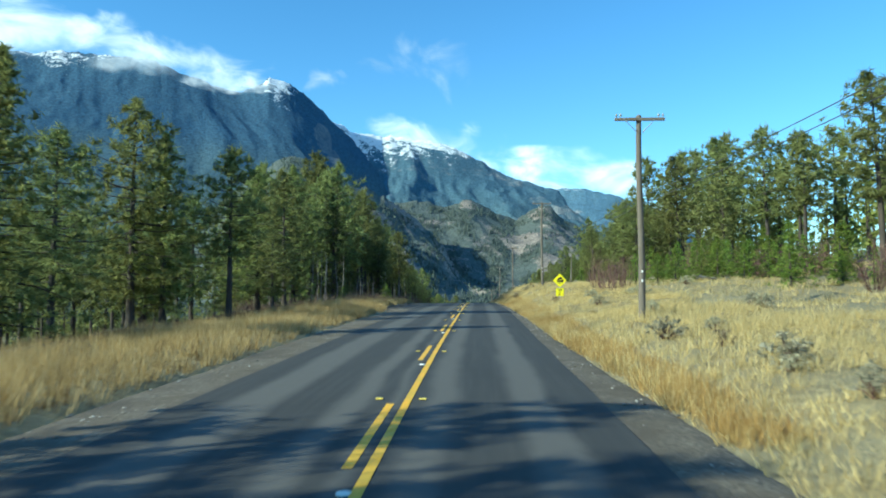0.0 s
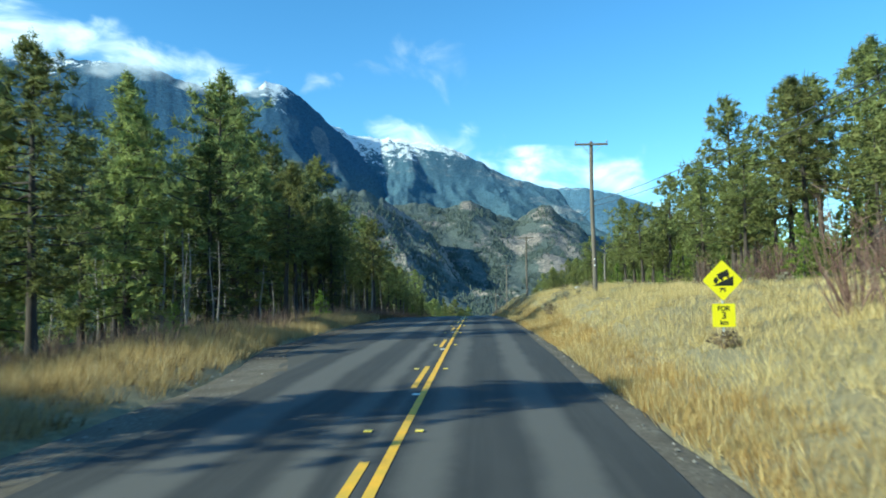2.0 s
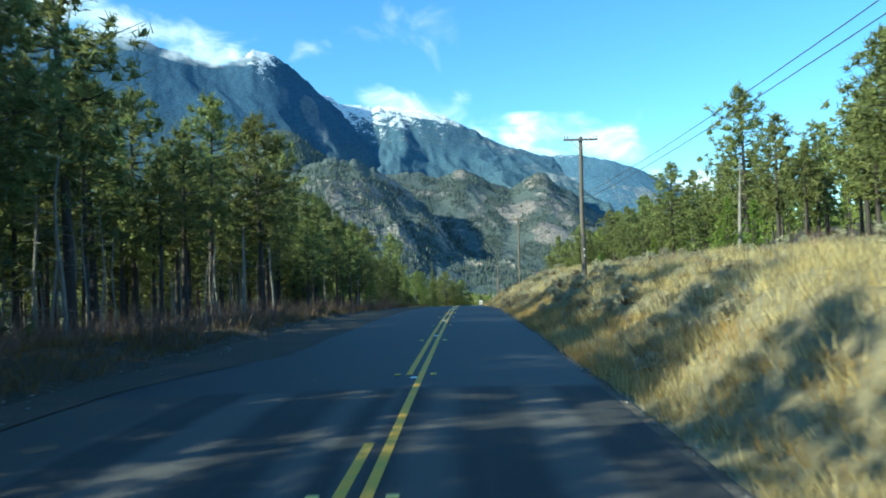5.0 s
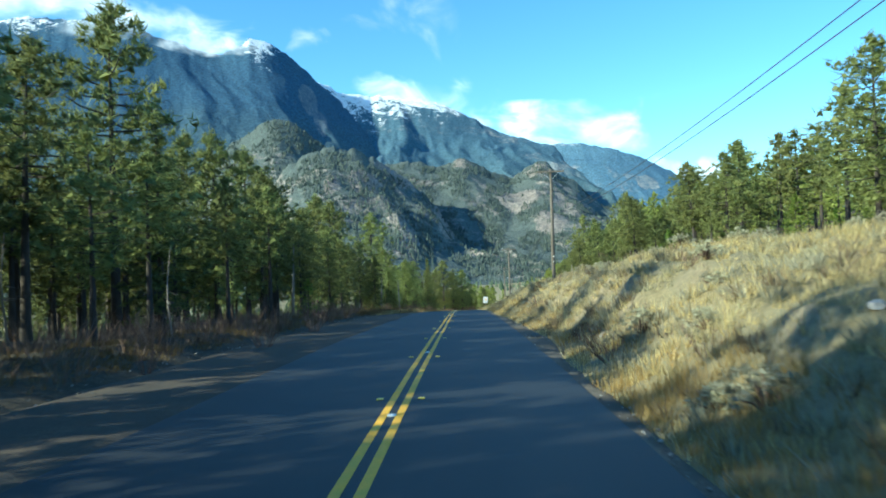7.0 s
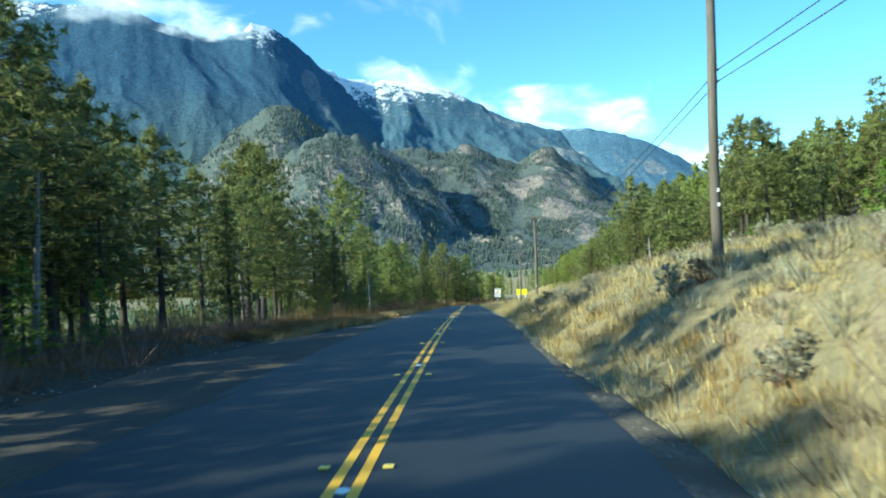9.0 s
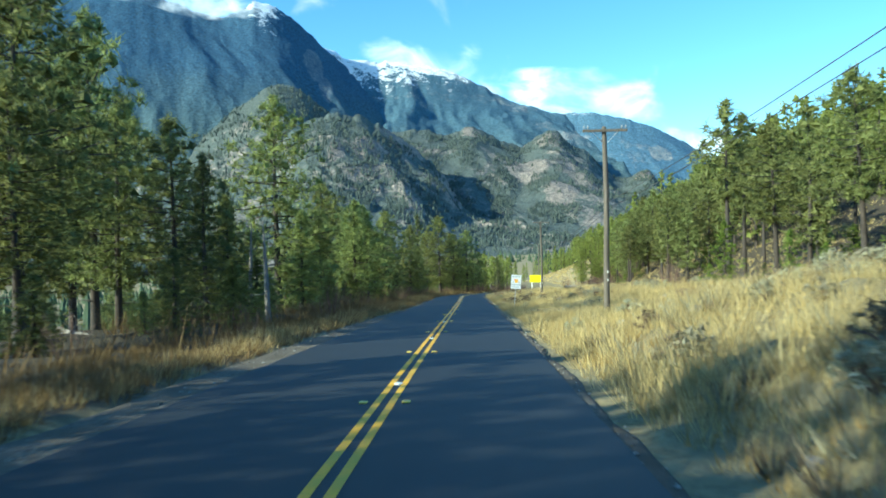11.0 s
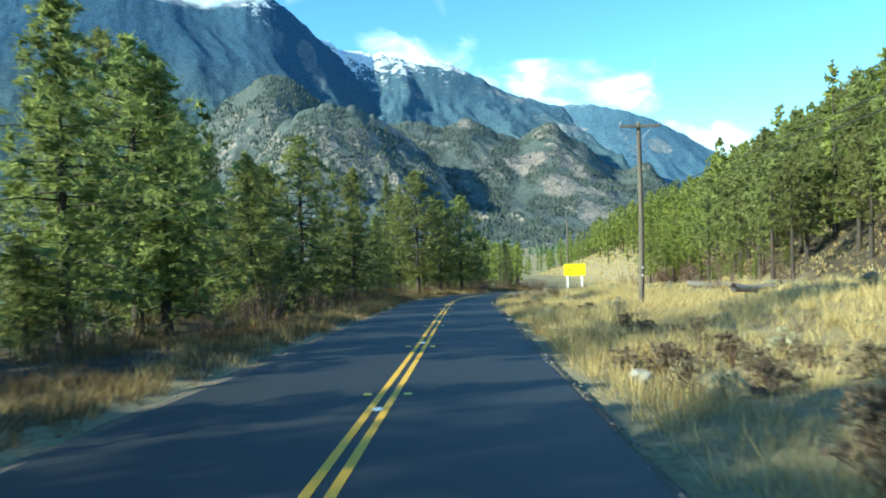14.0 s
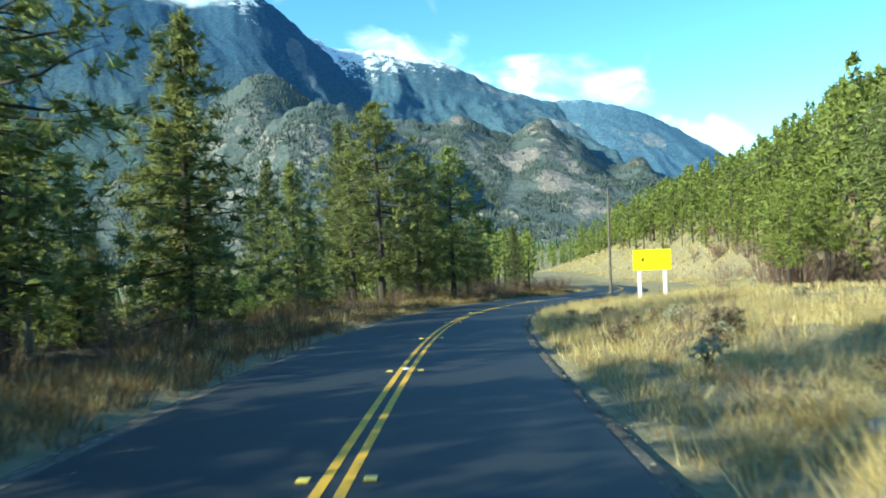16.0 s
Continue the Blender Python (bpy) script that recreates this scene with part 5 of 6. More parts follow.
# ------------------------------------------------------------ grass, sagebrush, bare shrubs
def tufts(name, label, xs, ys, hs, blades, width, mat, seed, lean=0.35, radius=0.16):
    rg = np.random.default_rng(seed)
    n = len(xs)
    zs = ground_z(xs, ys) - 0.03
    c = np.repeat(np.column_stack([xs, ys, zs]), blades, axis=0)
    h = np.repeat(hs, blades)[:, None] * (0.55 + 0.6 * rg.random((n * blades, 1)))
    a = rg.random(n * blades) * 6.283
    out = np.column_stack([np.cos(a), np.sin(a), np.zeros(n * blades)])
    base = c + out * radius * np.sqrt(rg.random((n * blades, 1))) * (0.5 + np.repeat(hs, blades)[:, None])
    tip = base + out * h * lean * rg.random((n * blades, 1)) + np.array([[0.06, 0.03, 0]]) * h + np.array([[0, 0, 1.0]]) * h
    b = rg.random(n * blades) * 6.283
    side = np.column_stack([np.cos(b), np.sin(b), np.zeros(n * blades)]) * width * (0.6 + 0.8 * rg.random((n * blades, 1)))
    V = np.stack([base - side, base + side, tip], axis=1).reshape(-1, 3)
    me = tri_mesh(name, V, np.arange(len(V)).reshape(-1, 3))
    me.materials.append(mat)
    return tagged(new(name, me), label, "grass", kind="stuff")


def scatter(n, s_range, d_range, seed, edge=True, power=1.0, patch=0.0):
    """Places along one side of the road, thicker towards it; kept off the gravel."""
    rg = np.random.default_rng(seed)
    s = rg.uniform(s_range[0], s_range[1], n)
    f = rg.random(n) ** power
    sign = 1 if d_range[0] > 0 else -1
    lo = (grav_r(s) if sign > 0 else grav_l(s)) + 0.12
    a = np.maximum(lo, abs(d_range[0]))
    d = a + (abs(d_range[1]) - a) * f
    x, y = at_road(s, sign * d)
    if patch:
        k = fbm(x * 0.35, y * 0.35, 3, seed + 3) > patch
        x, y = x[k], y[k]
    s2, d2 = station(x, y)
    k = np.abs(d2) > 3.7
    return x[k], y[k]


def grass_field(label, n, s_range, d_range, h_range, blades, width, mat, seed, power=1.0, patch=0.0, radius=0.2, lean=0.8):
    x, y = scatter(n, s_range, d_range, seed, power=power, patch=patch)
    rg = np.random.default_rng(seed + 100)
    big = fbm(x * 0.3, y * 0.3, 3, seed + 8)
    h = (h_range[0] + (h_range[1] - h_range[0]) * np.clip(big * 1.6 - 0.3, 0, 1)) * (0.55 + 0.7 * rg.random(len(x))) * 0.85
    tufts("dry_grass", label, x, y, h, blades, width, mat, seed, lean, radius)


grass_field("short grey-green grass on the sunny bank", 14500, (108, 250), (3.6, 22), (0.15, 0.50), 11, 0.0075, M_SAGEGRASS, 241, 0.9, 0.22, 0.30, 1.0)
LAB_G = "tall pale dry bunchgrass on the verge and meadow"
grass_field(LAB_G, 10500, (0, 130), (3.4, 13), (0.28, 0.62), 13, 0.0075, M_DRYGRASS, 201, 1.1, 0, 0.24, 1.0)
grass_field(LAB_G, 6600, (5, 150), (10, 34), (0.30, 0.60), 9, 0.015, M_DRYGRASS, 202, 1.0, 0, 0.28, 1.0)
grass_field("grey-green tufts among the pale grass", 3400, (0, 130), (4.5, 20), (0.25, 0.60), 11, 0.009, M_SAGEGRASS, 208, 1.0, 0.45, 0.28, 1.0)
grass_field(LAB_G, 9000, (125, 238), (3.4, 15), (0.20, 0.55), 11, 0.009, M_DRYGRASS, 203, 1.0, 0.30)
grass_field("grey-green tufts among the pale grass", 5200, (125, 238), (4.5, 18), (0.25, 0.60), 10, 0.010, M_SAGEGRASS, 213, 1.0, 0.38, 0.28)
grass_field(LAB_G, 4600, (150, 260), (10, 34), (0.22, 0.50), 8, 0.016, M_DRYGRASS, 204, 1.0, 0.36)
grass_field(LAB_G, 11500, (222, 375), (3.3, 14), (0.32, 0.95), 13, 0.0075, M_DRYGRASS, 205, 1.1, 0, 0.24, 1.0)
grass_field("grey-green tufts among the pale grass", 3600, (215, 350), (4.5, 22), (0.25, 0.70), 11, 0.009, M_SAGEGRASS, 209, 1.0, 0.45, 0.28, 1.0)
grass_field(LAB_G, 6500, (240, 420), (10, 40), (0.28, 0.58), 8, 0.018, M_DRYGRASS, 206, 1.0, 0, 0.28, 1.0)
grass_field("rusty brown grass along the road's gravel edge", 5200, (12, 150), (3.3, 6.0), (0.25, 0.55), 12, 0.0075, M_RUSTGRASS, 211, 1.2)
grass_field("dry grass on the slope below the forest", 8200, (285, 466), (9, 46), (0.3, 0.6), 6, 0.035, M_DRYGRASS, 207, 1.0)
rx_ = np.random.default_rng(214)
gx_, gy_ = rx_.uniform(36, 92, 9000), rx_.uniform(425, 575, 9000)
gk_ = station(gx_, gy_)[1] > 8
tufts("dry_grass", "dry grass on the slope below the forest", gx_[gk_], gy_[gk_], rx_.uniform(0.35, 0.8, int(gk_.sum())), 6, 0.06, M_DRYGRASS, 214, 0.8, 0.3)
grass_field("rusty brown grass along the road's gravel edge", 4200, (150, 380), (3.3, 5.8), (0.2, 0.55), 12, 0.0075, M_RUSTGRASS, 212, 1.0, 0.34)
grass_field("tall pale dry grass beside the forest", 7600, (0, 110), (-4.5, -12), (0.40, 0.90), 13, 0.008, M_GOLDGRASS, 221, 1.0)
grass_field("brown dry grass, darkened for the forest's shade", 4600, (0, 125), (-4.6, -18), (0.25, 0.65), 11, 0.010, M_SHADEGRASS, 222, 1.0)
grass_field("brown dry grass, darkened for the forest's shade", 5400, (110, 230), (-5.0, -14), (0.2, 0.5), 11, 0.009, M_SHADEGRASS, 223, 0.9)
grass_field("tall pale dry grass beside the forest", 1700, (205, 330), (-4.2, -6.4), (0.3, 0.65), 12, 0.008, M_GOLDGRASS, 224, 1.0)
grass_field("brown dry grass, darkened for the forest's shade", 8200, (205, 400), (-3.9, -8.5), (0.28, 0.72), 11, 0.009, M_SHADEGRASS, 225, 0.9)
grass_field("pale dry grass beside the forest", 1000, (318, 410), (-4.6, -8), (0.3, 0.6), 10, 0.014, M_DRYGRASS, 226, 0.9)

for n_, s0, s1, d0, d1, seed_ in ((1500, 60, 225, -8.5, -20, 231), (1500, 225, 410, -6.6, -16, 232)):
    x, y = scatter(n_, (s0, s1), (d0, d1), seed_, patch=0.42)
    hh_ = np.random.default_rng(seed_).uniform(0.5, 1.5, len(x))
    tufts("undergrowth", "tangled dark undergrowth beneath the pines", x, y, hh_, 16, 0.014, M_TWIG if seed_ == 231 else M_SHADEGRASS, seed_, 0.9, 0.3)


for n_, mat_, lab_, seed_, h0_, h1_ in ((3000, M_SAGE, "low pale sage cushions on the bank", 251, 0.22, 0.50), (1900, M_DARKSAGE, "low dark brush on the bank", 252, 0.20, 0.50)):
    x, y = scatter(n_, (112, 240), (4.2, 18), seed_, patch=0.45)
    hh_ = np.random.default_rng(seed_).uniform(h0_, h1_, len(x))
    tufts("low_brush", lab_, x, y, hh_, 26, 0.017, mat_, seed_, 1.3, 0.22)


def sagebrush(seed, leaf, label="rounded pale grey-green sagebrush in the dry grass", name="sagebrush"):
    rg = np.random.default_rng(seed)
    root = new(name)
    cs, rr, tb = [], [], []
    for k in range(58):
        a, e = rg.random() * 6.28, rg.uniform(-0.05, 1.45)
        r = 0.44 * rg.uniform(0.45, 1.05)
        p = np.array([math.cos(a) * math.cos(e) * r * 1.1, math.sin(a) * math.cos(e) * r * 1.1, math.sin(e) * r * 1.05 + 0.13])
        cs.append(p)
        rr.append(0.105 * rg.uniform(0.8, 1.3))
        if k % 3 == 0:
            tb.append(tube(((0, 0, -0.05), p * 0.5 + np.array([0, 0, 0.03]), p), (0.022, 0.014, 0.005), 3))
    tagged(part("stem", tubes_mesh("stem", tb), M_TWIG, root), kind="stuff")
    V, F = needle_clumps(rg, cs, rr, 17, 0.018, 0.35, 0.5)
    part("foliage", tri_mesh("foliage", V, F), leaf, root)
    return tagged(root, label, "shrub", "sagebrush on the bank")


def bare_shrub(name, label, seed, mat, height=2.2, stems=16, spread_=0.9, twigs=7):
    rg = np.random.default_rng(seed)
    root = new(name)
    tb, tw = [], []
    for k in range(stems):
        a = rg.random() * 6.28
        top = np.array([math.cos(a), math.sin(a), 0]) * spread_ * rg.uniform(0.3, 1.1) + np.array([0, 0, height * rg.uniform(0.6, 1.05)])
        b = np.array([math.cos(a), math.sin(a), 0]) * 0.15
        m_ = b * 0.5 + top * 0.5 + np.array([math.cos(a), math.sin(a), 0]) * 0.12
        tb.append(tube((b - np.array([0, 0, 0.1]), m_, top), (0.016, 0.011, 0.004), 3))
        for j in range(twigs):
            f = rg.uniform(0.3, 0.98)
            o = (1 - f) ** 2 * b + 2 * f * (1 - f) * m_ + f * f * top
            q = o + rg.normal(size=3) * np.array([0.22, 0.22, 0.10]) + np.array([0, 0, 0.28])
            sd = np.cross(q - o, rg.normal(size=3))
            sd = sd / np.linalg.norm(sd) * 0.010
            tw += [o - sd, o + sd, q]
    tagged(part("stem", tubes_mesh("stem", tb), mat, root), kind="stuff")
    tagged(part("twig", tri_mesh("twig", np.array(tw), np.arange(len(tw)).reshape(-1, 3)), mat, root), kind="stuff")
    return tagged(root, label, "shrub")


def place_copies(protos, spots, group, sink=0.03):
    used = set()
    rg = random.Random(len(spots) * 7 + 1)
    for x, y, k in spots:
        i = rg.randrange(len(protos))
        m = Matrix.LocRotScale((x, y, gz(x, y) - sink), Euler((0, 0, rg.random() * 6.28)), (k * rg.uniform(0.9, 1.2), k * rg.uniform(0.9, 1.2), k * rg.uniform(0.8, 1.1)))
        if i in used:
            ob = copy_thing(protos[i], m @ Matrix.Diagonal([1 / v for v in protos[i].scale] + [1]))
        else:
            used.add(i)
            protos[i].matrix_basis = m
            ob = protos[i]
        ob["group"] = group
    for i, p in enumerate(protos):
        if i not in used:
            for o in list(p.children) + [p]:
                bpy.data.objects.remove(o)


rg = random.Random(31)
spots = []
for n_, s0, s1, d0, d1, k0, k1 in ((44, 12, 125, 5.6, 22, 0.6, 1.25), (236, 112, 238, 4.8, 20, 0.5, 1.25), (60, 232, 345, 4.8, 22, 0.6, 1.3), (10, 345, 385, 5, 18, 0.8, 1.4)):
    for k in range(n_):
        x, y = at_road(rg.uniform(s0, s1), rg.uniform(d0, d1))
        spots.append((float(x), float(y), rg.uniform(k0, k1)))
place_copies([sagebrush(71, M_SAGE), sagebrush(72, M_SAGE), sagebrush(73, M_SAGE)], spots, "sagebrush on the bank and meadow")

spots = [(12.0, 57.6, 1.15), (12.9, 58.4, 1.3), (11.4, 58.6, 1.1), (12.6, 57.0, 1.0), (13.3, 57.4, 1.1), (12.1, 59.4, 1.3), (16.5, 78, 1.0), (15.2, 79.5, 0.9), (21.5, 66, 1.3), (20.5, 68, 1.2), (22.5, 70, 1.4), (19, 92, 0.9), (30, 84, 1.4), (32, 88, 1.5), (27, 92, 1.3), (24, 130, 1.0), (31, 300, 1.2), (33, 305, 1.3), (28, 318, 1.2), (36, 320, 1.3), (30, 333, 1.1), (35, 340, 1.2), (26, 347, 1.0), (40, 352, 1.3), (33, 352, 1.3), (36, 358, 1.5), (31, 362, 1.2), (38, 366, 1.5), (41, 372, 1.4), (35, 374, 1.3), (44, 380, 1.6), (39, 384, 1.4), (47, 390, 1.5), (30, 371, 1.1), (43, 362, 1.5), (38, 346, 1.3), (14.6, 330, 0.5), (15.8, 331.2, 0.6), (13.7, 328.4, 0.42), (16.6, 329.5, 0.45)]
place_copies([bare_shrub("bare_shrub", "leafless reddish-brown thicket at the forest edge", 81, M_REDTWIG), bare_shrub("bare_shrub", "leafless reddish-brown thicket at the forest edge", 82, M_REDTWIG, 2.5, 20)], spots, "leafless thickets")
spots = []
for k in range(86):
    x, y = at_road(rg.uniform(372, 452), -rg.uniform(5.6, 10.5)) if k < 20 else at_road(rg.uniform(362, 450), rg.uniform(13, 36))
    spots.append((float(x), float(y), rg.uniform(0.7, 1.35)))
place_copies([bare_shrub("bare_shrub", "leafless brown thicket beside the bend", 87, M_REDTWIG, 2.0, 22, 1.3, 9), bare_shrub("bare_shrub", "leafless brown thicket beside the bend", 88, M_TWIG, 1.8, 22, 1.4, 9)], spots, "thickets round the bend")
spots = []
for n_, s0, s1, d0, d1 in ((46, 268, 350, 4.6, 8.5), (16, 125, 236, 4.8, 11), (7, 20, 110, 4.8, 9.0)):
    for k in range(n_):
        x, y = at_road(rg.uniform(s0, s1), rg.uniform(d0, d1))
        spots.append((float(x), float(y), rg.uniform(0.7, 1.2)))
place_copies([sagebrush(74, M_DARKSAGE, "dark brown dried-out brush in the pale grass", "dry_brush"), sagebrush(75, M_DARKSAGE, "dark brown dried-out brush in the pale grass", "dry_brush")], spots, "dark brush along the verge")
spots = []
for k in range(74):
    x, y = at_road(rg.uniform(372, 456), rg.uniform(16, 27)) if k < 50 else at_road(rg.uniform(40, 110), rg.uniform(21, 30))
    spots.append((float(x), float(y), rg.uniform(0.9, 1.6)))
place_copies([bare_shrub("bare_shrub", "leafless red-brown thicket below the pines", 91, M_REDTWIG, 2.2, 24, 1.2, 9), bare_shrub("bare_shrub", "leafless red-brown thicket below the pines", 92, M_REDTWIG, 1.9, 24, 1.3, 9)], spots, "red thickets below the forest")
spots = []
for k in range(56):
    s = rg.uniform(225, 400) if k > 10 else rg.uniform(120, 225)
    x, y = at_road(s, -rg.uniform(6.6, 11.5))
    spots.append((float(x), float(y), rg.uniform(0.55, 1.05)))
place_copies([bare_shrub("bare_shrub", "leafless grey-brown bush under the pines", 83, M_TWIG), bare_shrub("bare_shrub", "leafless grey-brown bush under the pines", 84, M_TWIG, 1.8, 14, 1.1)], spots, "leafless bushes under the pines")

spots = []
for k in range(90):
    x, y = at_road(rg.uniform(90, 345), rg.uniform(4.8, 17))
    spots.append((float(x), float(y), rg.uniform(0.3, 0.65)))
place_copies([bare_shrub("dead_bush", "low dark leafless bush in the dry grass", 85, M_TWIG, 1.6, 16, 1.4, 9), bare_shrub("dead_bush", "low dark leafless bush in the dry grass", 86, M_TWIG, 1.4, 14, 1.5, 9)], spots, "dead bushes on the bank")


# ------------------------------------------------------------ poles, wires, signs
def cyl(bm, r1, r2, depth, m, seg=10):
    bmesh.ops.create_cone(bm, cap_ends=True, segments=seg, radius1=r1, radius2=r2, depth=depth, matrix=m)


def utility_pole(h, seed):
    root = new("utility_pole")
    pts = [(0.03 * math.sin(i + seed), 0.02 * math.cos(i * 1.3 + seed), -0.5 + (h + 0.5) * i / 6) for i in range(7)]
    v, f = tube(pts, [0.155 - 0.045 * i / 6 for i in range(7)], 12)
    part("pole", tubes_mesh("pole", [(v, f)]), M_POLE, root)
    bm = bmesh.new()
    cyl(bm, 0.11, 0.03, 0.06, Matrix.Translation((pts[-1][0], pts[-1][1], h + 0.03)))
    part("cap", bm_mesh("cap", bm), M_POLE, root)
    bm = bmesh.new()
    add_box(bm, (2.15, 0.10, 0.13), (0, -0.15, h - 0.18), bevel=0.012)
    part("crossarm", bm_mesh("crossarm", bm), M_POLE, root, "weathered wooden crossarm")
    for x in (-1.0, -0.82, 0.82, 1.0):
        if abs(x) < 0.9 and seed % 2:
            continue
        bm = bmesh.new()
        cyl(bm, 0.012, 0.012, 0.10, Matrix.Translation((x, -0.15, h - 0.07)), 6)
        cyl(bm, 0.055, 0.045, 0.07, Matrix.Translation((x, -0.15, h - 0.005)), 10)
        cyl(bm, 0.035, 0.02, 0.05, Matrix.Translation((x, -0.15, h + 0.05)), 10)
        part("insulator", bm_mesh("insulator", bm, True), M_INSUL, root, "grey glass insulator")
    for sx in (-1, 1):
        v, f = tube(((sx * 0.12, -0.12, h - 0.75), (sx * 0.62, -0.17, h - 0.24)), (0.014, 0.014), 6)
        part("brace", tubes_mesh("brace", [(v, f)]), M_STEEL, root)
    for dz in (0.0, -0.32):
        bm = bmesh.new()
        cyl(bm, 0.03, 0.03, 0.10, Matrix.Translation((0.15, 0, 0.602 * h + dz)) @ Matrix.Rotation(radians(90), 4, "Y"), 8)
        part("wire_bracket", bm_mesh("wire_bracket", bm), M_INSUL, root)
    for z in (1.6, 2.0):
        bm = bmesh.new()
        add_box(bm, (0.07, 0.012, 0.10), (0.01, -0.155, z))
        part("marker_plate", bm_mesh("marker_plate", bm), M_POST_W, root)
    return tagged(root, "weathered wooden utility pole with one crossarm", "utility pole", "poles along the road")


POLES = ((8.45, 34.1, 8.8), (10.8, 88.2, 9.6), (12.15, 144.5, 9.0), (13.15, 196.0, 8.9), (14.1, 250.6, 9.0), (18.0, 312.4, 9.6))
for k, (x, y, h) in enumerate(POLES):
    p = utility_pole(h, k)
    p.matrix_world = pose(x, y, gz(x, y), 0, 0, -2 + 2 * (k % 3))


spans = [(8.3, -19.0, 6.4)] + [(x, y, gz(x, y) + 0.602 * h) for x, y, h in POLES] + [(26.8, 395.0, -7.9)]
for off, dz in ((0.18, 0.0), (0.18, -0.32)):
    for a, b in zip(spans[:-1], spans[1:]):
        a_, b_ = Vector(a) + Vector((off, 0, dz)), Vector(b) + Vector((off, 0, dz))
        pts = [a_.lerp(b_, k / 14) + Vector((0, 0, -4 * 0.55 * (k / 14) * (1 - k / 14))) for k in range(15)]
        v, f = tube(pts, [0.013] * len(pts), 5)
        ob = new("telephone_wire", tubes_mesh("telephone_wire", [(v, f)]))
        ob.data.materials.append(M_WIRE)
        tagged(ob, "dark telephone wire sagging between the poles", "wire", "wires between the poles")


def text_part(name, words, size, loc, mat, parent, label=""):
    cu = bpy.data.curves.new(name, "FONT")
    cu.body, cu.size, cu.align_x, cu.align_y, cu.extrude, cu.offset = words, size, "CENTER", "CENTER", 0.001, 0.006
    tmp = bpy.data.objects.new(name, cu)
    scene.collection.objects.link(tmp)
    me = bpy.data.meshes.new_from_object(tmp.evaluated_get(bpy.context.evaluated_depsgraph_get()))
    bpy.data.objects.remove(tmp)
    me.transform(Matrix.Translation(loc) @ Matrix.Rotation(radians(90), 4, "X"))
    return part(name, me, mat, parent, label)


def flat_shape(name, outline, y, thick, mat, parent, label=""):
    """A plate cut to an outline in x and z, facing the oncoming traffic."""
    bm = bmesh.new()
    vs = [bm.verts.new((x, y, z)) for x, z in outline]
    f = bm.faces.new(vs)
    r = bmesh.ops.extrude_face_region(bm, geom=[f])
    bmesh.ops.translate(bm, vec=(0, thick, 0), verts=[v for v in r["geom"] if isinstance(v, bmesh.types.BMVert)])
    bmesh.ops.recalc_face_normals(bm, faces=bm.faces)
    return part(name, bm_mesh(name, bm), mat, parent, label)


def rounded(w, h, r, turn=0.0, cz=0.0, cx=0.0):
    pts = []
    for sx, sz, a0 in ((1, 1, 0), (-1, 1, 90), (-1, -1, 180), (1, -1, 270)):
        for k in range(4):
            a = radians(a0 + k * 30)
            pts.append((sx * (w / 2 - r) + r * math.cos(a), sz * (h / 2 - r) + r * math.sin(a)))
    c, s = math.cos(radians(turn)), math.sin(radians(turn))
    return [(cx + x * c - z * s, cz + x * s + z * c) for x, z in pts]


def hill_sign(x, y, zc):
    g = gz(x, y)
    root = new("hill_warning_sign")
    c = zc - g
    v, f = tube([(0, 0.03, -0.4), (0, 0.03, c + 0.45)], [0.032, 0.032], 10)
    part("post", tubes_mesh("post", [(v, f)]), M_STEEL, root, "galvanised steel post")
    plate = flat_shape("diamond_plate", rounded(0.75, 0.75, 0.04, 45, c), -0.012, 0.006, M_SIGN_Y, root, "bright yellow diamond plate")
    flat_shape("slope_symbol", [(-0.26, c - 0.14), (0.28, c - 0.14), (0.28, c + 0.11)], -0.0145, 0.002, M_SIGN_K, plate)
    ca, sa_ = math.cos(radians(25)), math.sin(radians(25))
    def tilt(pts, ox, oz):
        return [(ox + p * ca - q * sa_, oz + p * sa_ + q * ca) for p, q in pts]
    flat_shape("truck_body", tilt([(-0.02, 0.05), (0.29, 0.05), (0.29, 0.20), (-0.02, 0.20)], -0.05, c - 0.02), -0.0145, 0.002, M_SIGN_K, plate)
    flat_shape("truck_cab", tilt([(-0.17, 0.03), (-0.04, 0.03), (-0.04, 0.14), (-0.13, 0.14), (-0.17, 0.09)], -0.05, c - 0.02), -0.0145, 0.002, M_SIGN_K, plate)
    for px_ in (-0.12, 0.05, 0.22):
        flat_shape("truck_wheel", [(qx + 0.035 * math.cos(a), qz + 0.035 * math.sin(a)) for qx, qz in tilt([(px_, 0.02)], -0.05, c - 0.02) for a in [i * 0.6283 for i in range(10)]], -0.0145, 0.002, M_SIGN_K, plate)
    text_part("grade_text", "7%", 0.14, (0, -0.013, c - 0.25), M_SIGN_K, plate, "grade in black figures")
    tab = flat_shape("distance_plate", rounded(0.60, 0.60, 0.03, 0, c - 0.90), -0.012, 0.006, M_SIGN_Y, root, "bright yellow square plate")
    text_part("plate_text", "FOR", 0.17, (0, -0.013, c - 0.73), M_SIGN_K, tab)
    text_part("plate_text", "3", 0.26, (0, -0.013, c - 0.91), M_SIGN_K, tab)
    text_part("plate_text", "km", 0.17, (0, -0.013, c - 1.09), M_SIGN_K, tab)
    root.matrix_world = pose(x, y, g, 0, 0, 2)
    return tagged(root, "yellow steep hill warning sign on a steel post", "road sign")


